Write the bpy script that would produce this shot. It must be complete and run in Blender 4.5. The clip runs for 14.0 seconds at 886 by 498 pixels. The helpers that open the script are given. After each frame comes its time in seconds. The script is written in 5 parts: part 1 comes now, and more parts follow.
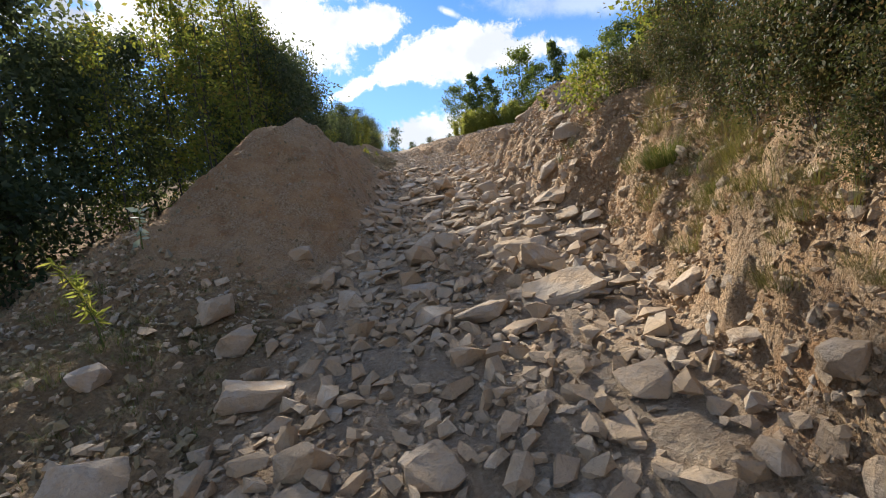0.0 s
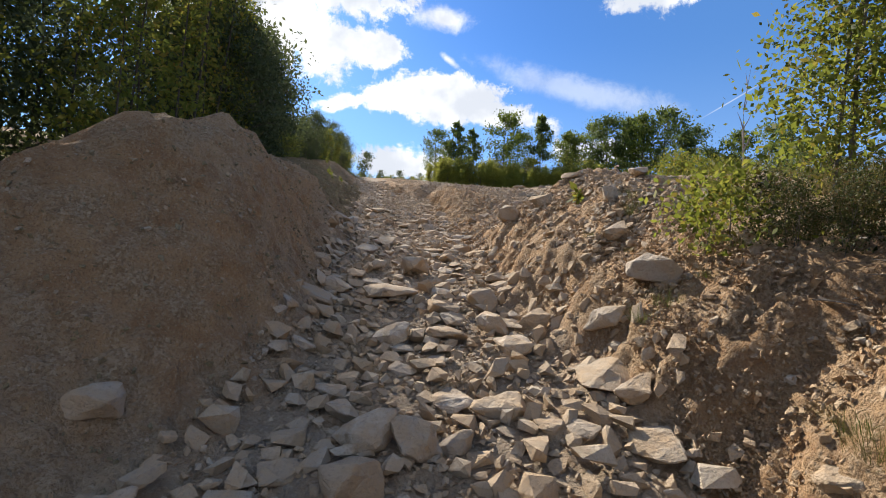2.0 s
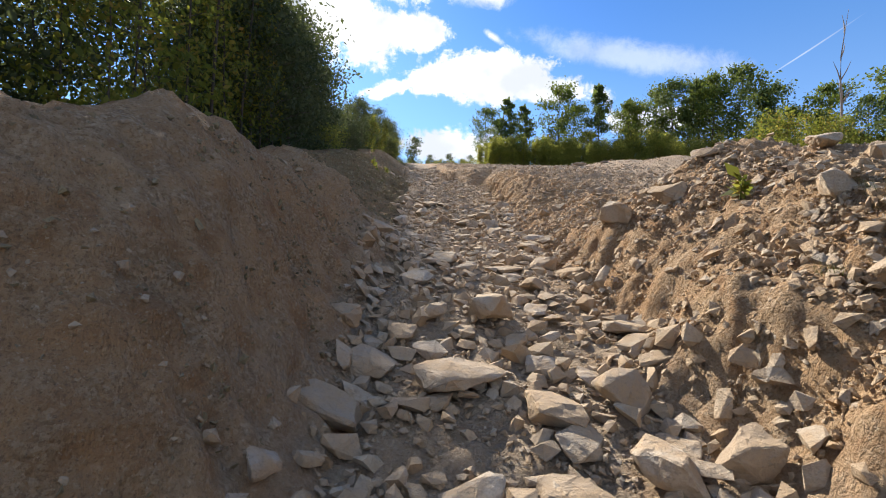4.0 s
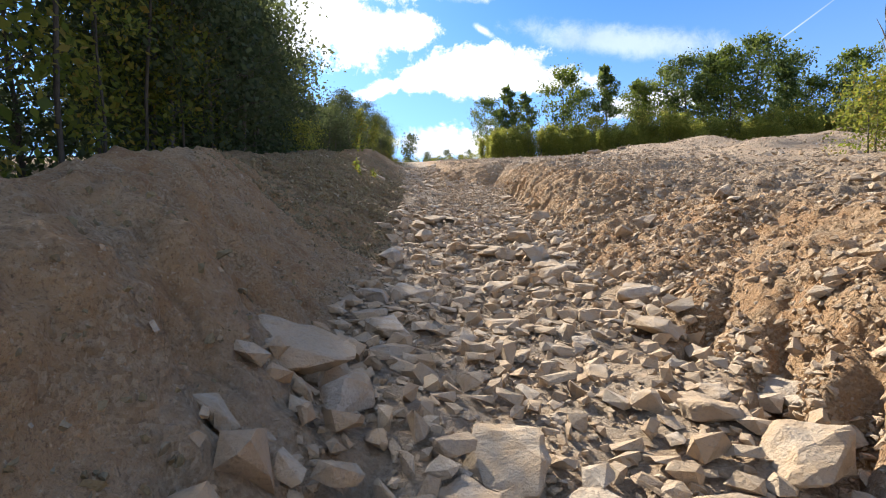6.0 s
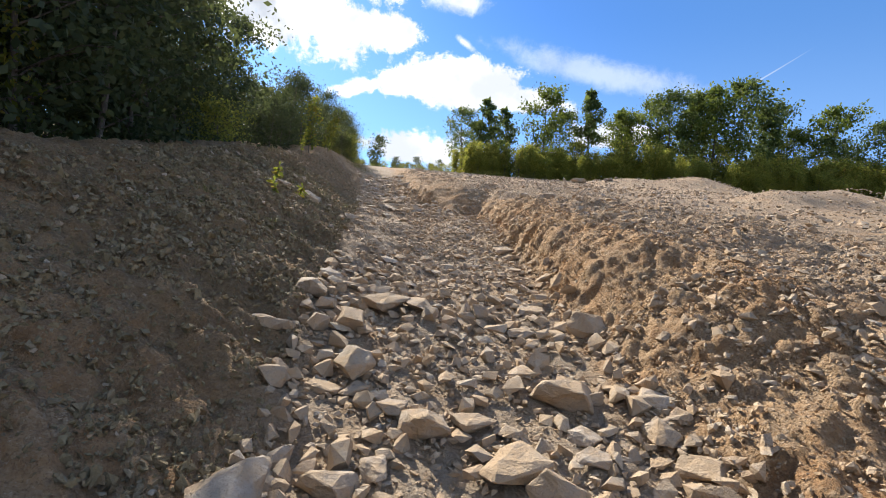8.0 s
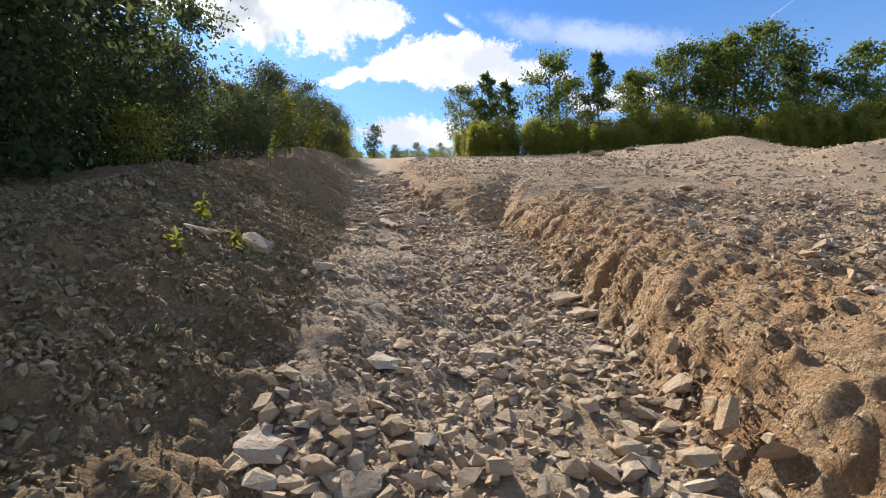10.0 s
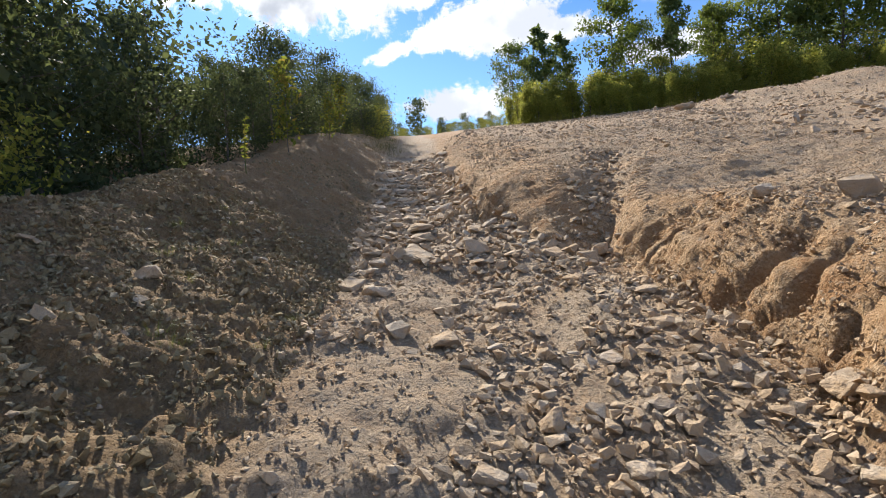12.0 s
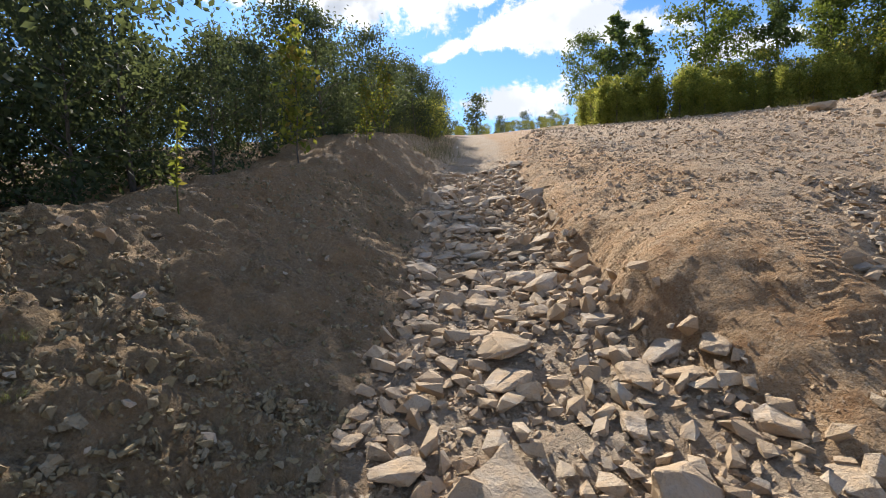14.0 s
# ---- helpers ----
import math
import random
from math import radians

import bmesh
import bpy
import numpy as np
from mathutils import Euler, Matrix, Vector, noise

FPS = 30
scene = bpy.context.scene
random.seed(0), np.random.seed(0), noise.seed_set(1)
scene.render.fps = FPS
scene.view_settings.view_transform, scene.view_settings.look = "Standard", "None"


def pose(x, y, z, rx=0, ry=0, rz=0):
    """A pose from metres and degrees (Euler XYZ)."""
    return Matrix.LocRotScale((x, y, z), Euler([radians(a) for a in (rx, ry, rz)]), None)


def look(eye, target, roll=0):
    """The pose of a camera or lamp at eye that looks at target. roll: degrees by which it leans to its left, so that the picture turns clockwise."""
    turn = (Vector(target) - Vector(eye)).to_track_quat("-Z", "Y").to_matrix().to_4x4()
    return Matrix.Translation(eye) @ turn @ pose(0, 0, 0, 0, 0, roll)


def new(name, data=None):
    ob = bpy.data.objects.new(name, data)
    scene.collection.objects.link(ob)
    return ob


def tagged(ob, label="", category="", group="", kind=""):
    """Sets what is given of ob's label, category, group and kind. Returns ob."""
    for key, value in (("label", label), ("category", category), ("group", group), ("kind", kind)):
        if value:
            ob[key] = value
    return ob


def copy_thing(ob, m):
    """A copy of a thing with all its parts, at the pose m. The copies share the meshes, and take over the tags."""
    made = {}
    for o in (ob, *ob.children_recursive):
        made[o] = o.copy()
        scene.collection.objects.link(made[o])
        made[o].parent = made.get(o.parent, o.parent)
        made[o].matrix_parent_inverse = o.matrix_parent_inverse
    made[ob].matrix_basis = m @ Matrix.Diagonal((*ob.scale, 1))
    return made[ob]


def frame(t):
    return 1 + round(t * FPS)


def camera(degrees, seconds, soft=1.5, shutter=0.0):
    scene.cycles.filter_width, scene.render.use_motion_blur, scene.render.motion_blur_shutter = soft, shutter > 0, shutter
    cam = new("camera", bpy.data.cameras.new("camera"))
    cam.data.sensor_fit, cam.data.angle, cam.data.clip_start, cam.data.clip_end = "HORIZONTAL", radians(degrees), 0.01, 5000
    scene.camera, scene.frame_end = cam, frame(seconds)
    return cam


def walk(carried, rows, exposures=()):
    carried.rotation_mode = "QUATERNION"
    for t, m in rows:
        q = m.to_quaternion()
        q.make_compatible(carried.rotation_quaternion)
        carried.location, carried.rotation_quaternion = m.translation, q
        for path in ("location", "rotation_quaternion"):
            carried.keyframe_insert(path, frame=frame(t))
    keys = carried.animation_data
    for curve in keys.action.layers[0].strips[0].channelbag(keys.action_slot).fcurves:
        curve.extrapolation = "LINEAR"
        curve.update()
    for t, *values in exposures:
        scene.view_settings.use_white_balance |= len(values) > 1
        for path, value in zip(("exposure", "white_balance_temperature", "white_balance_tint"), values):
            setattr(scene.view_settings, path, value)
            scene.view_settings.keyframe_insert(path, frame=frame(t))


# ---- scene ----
# ---- camera ----
cam = camera(84.0, 14.0, 1.0)
# seconds, x, y, z, yaw, pitch, lean
PATH = [
    (0, -0.000, -0.000, 1.750, 4.00, -2.96, 10.00),
    (0.5, -0.303, 0.942, 2.034, 2.09, -2.90, -1.92),
    (1, -0.217, 1.503, 2.198, 2.71, -0.34, 3.43),
    (1.5, -0.222, 1.968, 2.383, -4.02, 4.67, 4.24),
    (2, -0.403, 2.652, 2.508, -2.27, 1.32, -5.40),
    (2.5, -0.466, 3.239, 2.661, 1.04, 1.57, -5.65),
    (3, -0.678, 3.794, 2.748, -1.61, -0.37, -12.44),
    (3.2, -0.620, 3.905, 2.821, 0.75, -0.81, -9.41),
    (5.3, -0.998, 7.124, 3.222, 4.22, -1.95, 0.06),
    (5.5, -1.102, 7.533, 3.349, 4.43, -2.91, -2.37),
    (6, -1.122, 8.698, 3.569, 4.11, -1.56, 0.69),
    (6.5, -1.168, 9.992, 3.791, 3.80, -3.22, 1.50),
    (7, -1.203, 11.119, 4.057, 4.58, -3.02, 2.12),
    (7.5, -1.401, 12.238, 4.280, 0.45, -4.74, -4.52),
    (7.7, -1.430, 12.568, 4.371, -0.46, -0.31, -5.54),
    (9.8, -1.672, 15.775, 5.206, -0.08, -4.69, -1.36),
    (10, -1.626, 16.030, 5.258, 0.47, -2.63, 0.18),
    (10.5, -1.590, 17.014, 5.452, 1.17, -4.43, 2.76),
    (11, -1.568, 17.988, 5.594, 3.98, -6.49, 5.98),
    (11.5, -1.693, 19.023, 5.847, 4.21, -6.26, 3.37),
    (12, -1.795, 20.099, 5.971, 6.66, -5.65, 4.44),
    (12.5, -1.994, 21.086, 6.177, 8.67, -6.80, 2.29),
    (13, -2.203, 22.089, 6.303, 10.34, -7.26, 1.81),
    (13.5, -2.441, 23.075, 6.473, 11.46, -7.52, 0.64),
    (14, -2.652, 23.955, 6.634, 12.72, -5.55, 2.47),
]
walk(cam, [(t, pose(x, y, z, 90 + p, r, w)) for t, x, y, z, w, p, r in PATH],
     exposures=[(0.0, 1.06), (1.0, 1.0), (1.5, 0.78), (2.0, 0.92), (2.5, 1.02), (3.2, 1.02), (5.3, 1.24), (6.5, 1.34), (7.1, 1.3), (7.7, 1.16), (9.8, 0.98), (14.0, 1.04)])
# ---- end camera ----

# ---- light: late afternoon sun ahead to the left, broken cumulus ----
SUN_AZ, SUN_EL = -26.5, 32.0
sun_data = bpy.data.lights.new("sun", "SUN")
sun_data.energy, sun_data.angle, sun_data.color = 5.0, radians(0.6), (1.0, 0.93, 0.83)
sun = new("sun", sun_data)
sa, se = radians(SUN_AZ), radians(SUN_EL)
SUN_DIR = Vector((math.sin(sa) * math.cos(se), math.cos(sa) * math.cos(se), math.sin(se)))
sun.matrix_world = look(SUN_DIR * 60, (0, 0, 0))


class Nodes:
    """Short spelling for node trees."""

    def __init__(self, tree):
        self.tree = tree
        tree.nodes.clear()

    def add(self, kind, settings=None, **inputs):
        n = self.tree.nodes.new(kind)
        for k, v in (settings or {}).items():
            setattr(n, k, v)
        for k, v in inputs.items():
            self.put(n, k.replace("_", " "), v)
        return n

    def put(self, n, key, v):
        sock = n.inputs[int(key)] if key.isdigit() else n.inputs[key]
        if isinstance(v, bpy.types.NodeSocket):
            self.tree.links.new(v, sock)
        else:
            sock.default_value = v

    def math(self, op, a, b=0.0, c=0.0):
        n = self.tree.nodes.new("ShaderNodeMath")
        n.operation = op
        for i, v in enumerate((a, b, c)):
            self.put(n, str(i), v)
        return n.outputs[0]

    def vmath(self, op, a, b=(0, 0, 0)):
        n = self.tree.nodes.new("ShaderNodeVectorMath")
        n.operation = op
        self.put(n, "0", a)
        self.put(n, "1", b)
        return n.outputs[0]

    def noise(self, vec, scale, detail=4.0, rough=0.55, dist=0.0):
        n = self.add("ShaderNodeTexNoise", None, Vector=vec, Scale=scale, Detail=detail, Roughness=rough, Distortion=dist)
        return n.outputs["Fac"]

    def ramp(self, fac, *stops):
        n = self.tree.nodes.new("ShaderNodeValToRGB")
        els = n.color_ramp.elements
        while len(els) < len(stops):
            els.new(0.5)
        for el, (p, c) in zip(els, stops):
            el.position, el.color = p, (*c, 1) if len(c) == 3 else c
        self.put(n, "Fac", fac)
        return n.outputs["Color"]

    def span(self, v, a, b, c=0.0, d=1.0):
        n = self.tree.nodes.new("ShaderNodeMapRange")
        n.interpolation_type = "SMOOTHSTEP"
        for i, x in enumerate((v, a, b, c, d)):
            self.put(n, str(i), x)
        return n.outputs[0]

    def mix(self, fac, a, b):
        n = self.tree.nodes.new("ShaderNodeMix")
        n.data_type = "RGBA"
        self.put(n, "0", fac)
        self.put(n, "6", a)
        self.put(n, "7", b)
        return n.outputs[2]


def build_world():
    w = bpy.data.worlds.new("sky")
    scene.world = w
    w.use_nodes = True
    g = Nodes(w.node_tree)
    sky = g.add("ShaderNodeTexSky", {"sky_type": "NISHITA", "sun_disc": False, "sun_elevation": se, "sun_rotation": sa,
                                     "altitude": 400.0, "air_density": 1.0, "dust_density": 0.4, "ozone_density": 2.2})
    way = g.add("ShaderNodeTexCoord").outputs["Generated"]
    xyz = g.add("ShaderNodeSeparateXYZ", None, Vector=way).outputs
    az = g.math("MULTIPLY", g.math("ARCTAN2", xyz[0], xyz[1]), 57.2958)
    el = g.math("MULTIPLY", g.math("ARCSINE", xyz[2]), 57.2958)
    n1 = g.math("SUBTRACT", g.noise(way, 7.0, 7.0, 0.62), 0.5)
    n2 = g.math("SUBTRACT", g.noise(way, 22.0, 10.0, 0.72, 0.3), 0.5)
    puff = g.math("ADD", g.math("MULTIPLY", n1, 1.8), g.math("MULTIPLY", n2, 2.5))

    def blob(a0, e0, ra, re, tilt=0.0, edge=0.22, wob=1.0):
        da, de = g.math("SUBTRACT", az, a0), g.math("SUBTRACT", el, e0)
        c, s = math.cos(radians(tilt)), math.sin(radians(tilt))
        u = g.math("DIVIDE", g.math("ADD", g.math("MULTIPLY", da, c), g.math("MULTIPLY", de, s)), ra)
        v = g.math("DIVIDE", g.math("SUBTRACT", g.math("MULTIPLY", de, c), g.math("MULTIPLY", da, s)), re)
        r = g.math("SQRT", g.math("ADD", g.math("MULTIPLY", u, u), g.math("MULTIPLY", v, v)))
        r = g.math("ADD", r, g.math("MULTIPLY", puff, wob))
        return g.span(r, 1.0 + edge, 1.0 - edge)

    cloud = 0.0
    for spec in ((0.5, 18.3, 7.2, 2.5), (-4.0, 17.6, 5.0, 1.5), (7.5, 17.0, 5.6, 1.5, -6), (-0.8, 19.6, 3.2, 1.6),
                 (-9.0, 22.4, 4.2, 1.8), (-14.5, 22.0, 4.5, 3.2), (-20.0, 23.0, 8.0, 4.5), (-30.0, 24.5, 9.0, 4.0), (-14.0, 28.0, 10.0, 3.0),
                 (-11.0, 16.4, 2.6, 0.8, 20), (-3.2, 10.6, 6.0, 1.9), (18.5, 13.6, 4.5, 1.3), (0.7, 22.3, 1.0, 0.3, -30, 0.9), (26.0, 29.5, 7.0, 2.0, 8), (-0.6, 26.2, 2.6, 0.9, 0, 0.8)):
        b = blob(*spec)
        cloud = b if cloud == 0.0 else g.math("MAXIMUM", cloud, b)
    veil = blob(15.5, 19.9, 8.5, 1.1, -12, 0.7, 0.9)
    veil = g.math("MAXIMUM", veil, blob(31.8, 18.6, 2.8, 0.06, 30, 0.8, 0.05))
    veil = g.math("MULTIPLY", veil, 0.4)
    # cumulus added out of view; its cover is raised to brighten the shade
    away = g.span(g.math("ABSOLUTE", az), 45.0, 70.0)
    flat = g.add("ShaderNodeMapping", None, Vector=way, Scale=(1, 1, 2.6)).outputs[0]
    rest = g.math("MULTIPLY", g.span(g.noise(flat, 3.1, 7.0, 0.6), 0.48, 0.60), away)
    cloud = g.math("MAXIMUM", cloud, g.math("MAXIMUM", rest, veil))
    # thick cloud near the sun is greyer underneath
    core = g.span(g.noise(way, 9.0, 5.0, 0.5), 0.42, 0.62)
    white = g.mix(core, (7.6, 7.7, 7.9, 1), (5.2, 5.5, 6.1, 1))
    near = g.math("MULTIPLY", g.span(az, -13.0, -22.0), g.span(az, -60.0, -35.0))
    white = g.mix(g.math("MULTIPLY", near, g.math("MULTIPLY", core, 0.9)), white, (3.6, 3.9, 4.5, 1))
    low = g.span(el, 26.0, 6.0)
    deep = g.add("ShaderNodeMix", {"data_type": "RGBA", "blend_type": "MULTIPLY"})
    g.put(deep, "0", 1.0)
    g.put(deep, "6", sky.outputs[0])
    g.put(deep, "7", (0.36, 0.64, 1.02, 1))
    deep = (deep, g.math("MULTIPLY", g.span(az, 2.0, 34.0), 0.55))
    blue = g.mix(g.math("MULTIPLY", low, 0.3), g.mix(deep[1], deep[0].outputs[2], (0.9, 2.2, 4.8, 1)), (3.9, 5.7, 8.0, 1))
    col = g.mix(cloud, blue, white)
    bg = g.add("ShaderNodeBackground", None, Color=col, Strength=0.082)
    out = g.add("ShaderNodeOutputWorld")
    g.tree.links.new(bg.outputs[0], out.inputs[0])


build_world()


# ---- materials ----
def material(name):
    m = bpy.data.materials.new(name)
    m.use_nodes = True
    return m, Nodes(m.node_tree)


def finish(g, color, rough, height=None, bump=0.4, dist=0.02, spec=0.3):
    b = g.add("ShaderNodeBsdfPrincipled", None, Roughness=rough)
    g.put(b, "Base Color", color)
    b.inputs["Specular IOR Level"].default_value = spec
    if height is not None:
        n = g.add("ShaderNodeBump", None, Height=height, Strength=bump, Distance=dist)
        g.put(b, "Normal", n.outputs[0])
    out = g.add("ShaderNodeOutputMaterial")
    g.tree.links.new(b.outputs[0], out.inputs[0])
    return b


def soil_material():
    m, g = material("dry_sandy_soil")
    p = g.add("ShaderNodeTexCoord").outputs["Object"]
    big = g.noise(p, 0.55, 5, 0.6)
    mid = g.noise(p, 3.5, 6, 0.65)
    fine = g.noise(p, 38.0, 5, 0.7)
    grit = g.add("ShaderNodeTexVoronoi", {"feature": "F1"}, Vector=p, Scale=34.0).outputs["Distance"]
    cell = g.add("ShaderNodeTexVoronoi", {"feature": "F1"}, Vector=p, Scale=60.0)
    base = g.ramp(big, (0.3, (0.39, 0.225, 0.110)), (0.5, (0.46, 0.295, 0.160)), (0.7, (0.49, 0.345, 0.205)))
    base = g.mix(g.span(mid, 0.42, 0.68), base, (0.33, 0.185, 0.09, 1))
    base = g.mix(g.math("MULTIPLY", g.span(fine, 0.5, 0.7), 0.6), base, (0.53, 0.40, 0.26, 1))
    tint = g.ramp(cell.outputs["Color"], (0.0, (0.22, 0.145, 0.08)), (0.5, (0.41, 0.285, 0.170)), (1.0, (0.56, 0.44, 0.30)))
    pebbly = g.span(g.noise(p, 4.0, 5, 0.65), 0.42, 0.62)
    base = g.mix(g.math("MULTIPLY", pebbly, 0.75), base, tint)
    knob = g.add("ShaderNodeTexVoronoi", {"feature": "F1"}, Vector=p, Scale=24.0)
    base = g.mix(g.math("MULTIPLY", g.span(knob.outputs["Distance"], 0.42, 0.2), g.math("MULTIPLY", pebbly, 0.6)), base, g.ramp(knob.outputs["Color"], (0.0, (0.28, 0.18, 0.10)), (1.0, (0.55, 0.43, 0.295))))
    base = g.mix(g.span(g.noise(p, 70.0, 5, 0.75), 0.50, 0.66, 0.0, 0.75), base, (0.22, 0.14, 0.08, 1))
    base = g.mix(g.span(g.noise(p, 46.0, 4, 0.7), 0.60, 0.70, 0.0, 0.7), base, (0.61, 0.49, 0.35, 1))
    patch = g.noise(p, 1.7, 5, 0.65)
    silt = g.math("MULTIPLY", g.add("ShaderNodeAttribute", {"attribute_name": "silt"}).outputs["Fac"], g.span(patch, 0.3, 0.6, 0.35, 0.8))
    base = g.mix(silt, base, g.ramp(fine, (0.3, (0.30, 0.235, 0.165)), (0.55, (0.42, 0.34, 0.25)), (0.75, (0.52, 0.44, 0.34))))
    # dark humus under the wood; on the upper bank this colour also paints shade
    humus_shade = g.math("MULTIPLY", g.add("ShaderNodeAttribute", {"attribute_name": "humus_shade"}).outputs["Fac"], g.span(patch, 0.25, 0.55, 0.35, 0.75))
    base = g.mix(humus_shade, base, g.ramp(g.noise(p, 24.0, 5, 0.7), (0.3, (0.13, 0.09, 0.05)), (0.55, (0.22, 0.155, 0.085)), (0.75, (0.33, 0.26, 0.16))))
    coarse = g.noise(p, 13.0, 6, 0.72, 0.4)
    tall = g.add("ShaderNodeMapping", None, Vector=p, Scale=(13, 13, 1.3)).outputs[0]
    streak = g.noise(tall, 1.0, 6, 0.7)
    lumps = g.math("MULTIPLY", pebbly, g.math("ADD", g.math("MULTIPLY", cell.outputs["Distance"], -0.16), g.math("MULTIPLY", g.span(knob.outputs["Distance"], 0.5, 0.1), 0.16)))
    h = g.math("ADD", g.math("ADD", mid, g.math("ADD", g.math("MULTIPLY", streak, 1.0), g.math("MULTIPLY", coarse, 0.55))), g.math("ADD", g.math("MULTIPLY", fine, 0.55), g.math("ADD", lumps, g.math("MULTIPLY", grit, -0.05))))
    finish(g, base, 0.95, h, 1.0, 0.08, 0.12)
    return m


def stone_material(name, tones, per_object, stained=(0.43, 0.305, 0.185, 1), gritty=(0.26, 0.215, 0.17, 1)):
    m, g = material(name)
    p = g.add("ShaderNodeTexCoord").outputs["Object"]
    if per_object:
        r = g.add("ShaderNodeObjectInfo").outputs["Random"]
    else:
        r = g.add("ShaderNodeNewGeometry").outputs["Random Per Island"]
    geo = g.add("ShaderNodeNewGeometry").outputs["Position"]
    base = g.ramp(r, *[(i / (len(tones) - 1), c) for i, c in enumerate(tones)])
    stain = g.noise(geo, 5.0, 6, 0.65)
    base = g.mix(g.span(stain, 0.36, 0.62, 0.0, 0.85), base, stained)
    grain = g.noise(geo, 60.0, 5, 0.7)
    base = g.mix(g.span(grain, 0.48, 0.72, 0.0, 0.55), base, gritty)
    bed = g.add("ShaderNodeTexWave", {"bands_direction": "Z"}, Vector=p, Scale=4.0, Distortion=6.0, Detail=3.0).outputs["Fac"]
    h = g.math("ADD", g.math("MULTIPLY", grain, 0.6), g.math("ADD", g.noise(geo, 14.0, 5, 0.6), g.math("MULTIPLY", bed, 0.03)))
    finish(g, base, 0.93, h, 0.85, 0.03, 0.15)
    return m


def leaf_material(name, stops, glow=0.45, golden=0.5):
    m, g = material(name)
    r = g.add("ShaderNodeNewGeometry").outputs["Random Per Island"]
    o = g.add("ShaderNodeObjectInfo").outputs["Random"]
    base = g.ramp(r, *stops)
    base = g.mix(g.math("MULTIPLY", o, 0.25), base, (0.05, 0.07, 0.018, 1))
    d = g.add("ShaderNodeBsdfPrincipled", None, Roughness=0.62)
    g.put(d, "Base Color", base)
    d.inputs["Specular IOR Level"].default_value = 0.2
    t = g.add("ShaderNodeBsdfTranslucent", None, Color=g.mix(golden, base, (0.20, 0.22, 0.03, 1)))
    mx = g.add("ShaderNodeMixShader", None, Fac=glow)
    g.tree.links.new(d.outputs[0], mx.inputs[1])
    g.tree.links.new(t.outputs[0], mx.inputs[2])
    out = g.add("ShaderNodeOutputMaterial")
    g.tree.links.new(mx.outputs[0], out.inputs[0])
    return m


def bark_material(name, a, b):
    m, g = material(name)
    p = g.add("ShaderNodeTexCoord").outputs["Object"]
    long = g.add("ShaderNodeMapping", None, Vector=p, Scale=(14, 14, 3)).outputs[0]
    n = g.noise(long, 2.0, 6, 0.65)
    finish(g, g.ramp(n, (0.3, a), (0.7, b)), 0.9, n, 0.6, 0.02, 0.2)
    return m


SOIL = soil_material()
STONE = stone_material("weathered_sandstone", ((0.33, 0.27, 0.21), (0.44, 0.365, 0.275), (0.38, 0.29, 0.20), (0.51, 0.425, 0.33), (0.39, 0.335, 0.275)), True)
RUBBLE = stone_material("sandstone_rubble", ((0.34, 0.265, 0.19), (0.45, 0.36, 0.255), (0.40, 0.29, 0.19), (0.52, 0.43, 0.32), (0.40, 0.34, 0.27)), False)
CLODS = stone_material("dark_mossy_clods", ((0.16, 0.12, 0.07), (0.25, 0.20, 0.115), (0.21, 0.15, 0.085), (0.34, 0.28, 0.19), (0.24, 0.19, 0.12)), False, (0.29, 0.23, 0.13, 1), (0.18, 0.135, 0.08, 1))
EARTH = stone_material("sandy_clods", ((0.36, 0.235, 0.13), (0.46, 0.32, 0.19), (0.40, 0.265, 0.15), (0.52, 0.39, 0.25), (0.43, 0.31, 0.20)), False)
LEAF_DARK = leaf_material("dark_leaves", ((0.0, (0.045, 0.060, 0.034)), (0.6, (0.072, 0.092, 0.046)), (1.0, (0.12, 0.14, 0.062))), 0.45, 0.2)
LEAF_PALE = leaf_material("pale_leaves", ((0.0, (0.26, 0.30, 0.20)), (1.0, (0.48, 0.52, 0.42))), 0.3, 0.1)
LEAF_GREEN = leaf_material("green_leaves", ((0.0, (0.045, 0.085, 0.018)), (0.6, (0.09, 0.14, 0.028)), (1.0, (0.15, 0.19, 0.04))), 0.5)
LEAF_YELLOW = leaf_material("turning_leaves", ((0.0, (0.09, 0.12, 0.022)), (0.5, (0.19, 0.21, 0.035)), (0.82, (0.32, 0.28, 0.05)), (1.0, (0.36, 0.20, 0.05))), 0.6)
LEAF_BRUSH = leaf_material("scrub_leaves", ((0.0, (0.035, 0.045, 0.013)), (0.5, (0.07, 0.075, 0.02)), (0.8, (0.12, 0.095, 0.035)), (1.0, (0.17, 0.10, 0.045))), 0.35, 0.0)
LEAF_PINE = leaf_material("pine_needles", ((0.0, (0.05, 0.09, 0.035)), (1.0, (0.11, 0.17, 0.06))), 0.45)
LEAF_BELT = leaf_material("thicket_leaves", ((0.0, (0.18, 0.21, 0.04)), (0.5, (0.34, 0.35, 0.065)), (1.0, (0.50, 0.44, 0.09))), 0.7, 0.1)
GRASS = leaf_material("dry_grass", ((0.0, (0.07, 0.08, 0.02)), (0.4, (0.15, 0.12, 0.045)), (0.75, (0.27, 0.19, 0.085)), (1.0, (0.34, 0.25, 0.12))), 0.3)
TUFT = leaf_material("green_grass", ((0.0, (0.06, 0.085, 0.02)), (0.6, (0.12, 0.14, 0.04)), (1.0, (0.26, 0.23, 0.09))), 0.3)
BARK = bark_material("grey_bark", (0.06, 0.05, 0.04), (0.20, 0.17, 0.14))
BARK_DARK = bark_material("dark_bark", (0.035, 0.03, 0.025), (0.11, 0.09, 0.07))
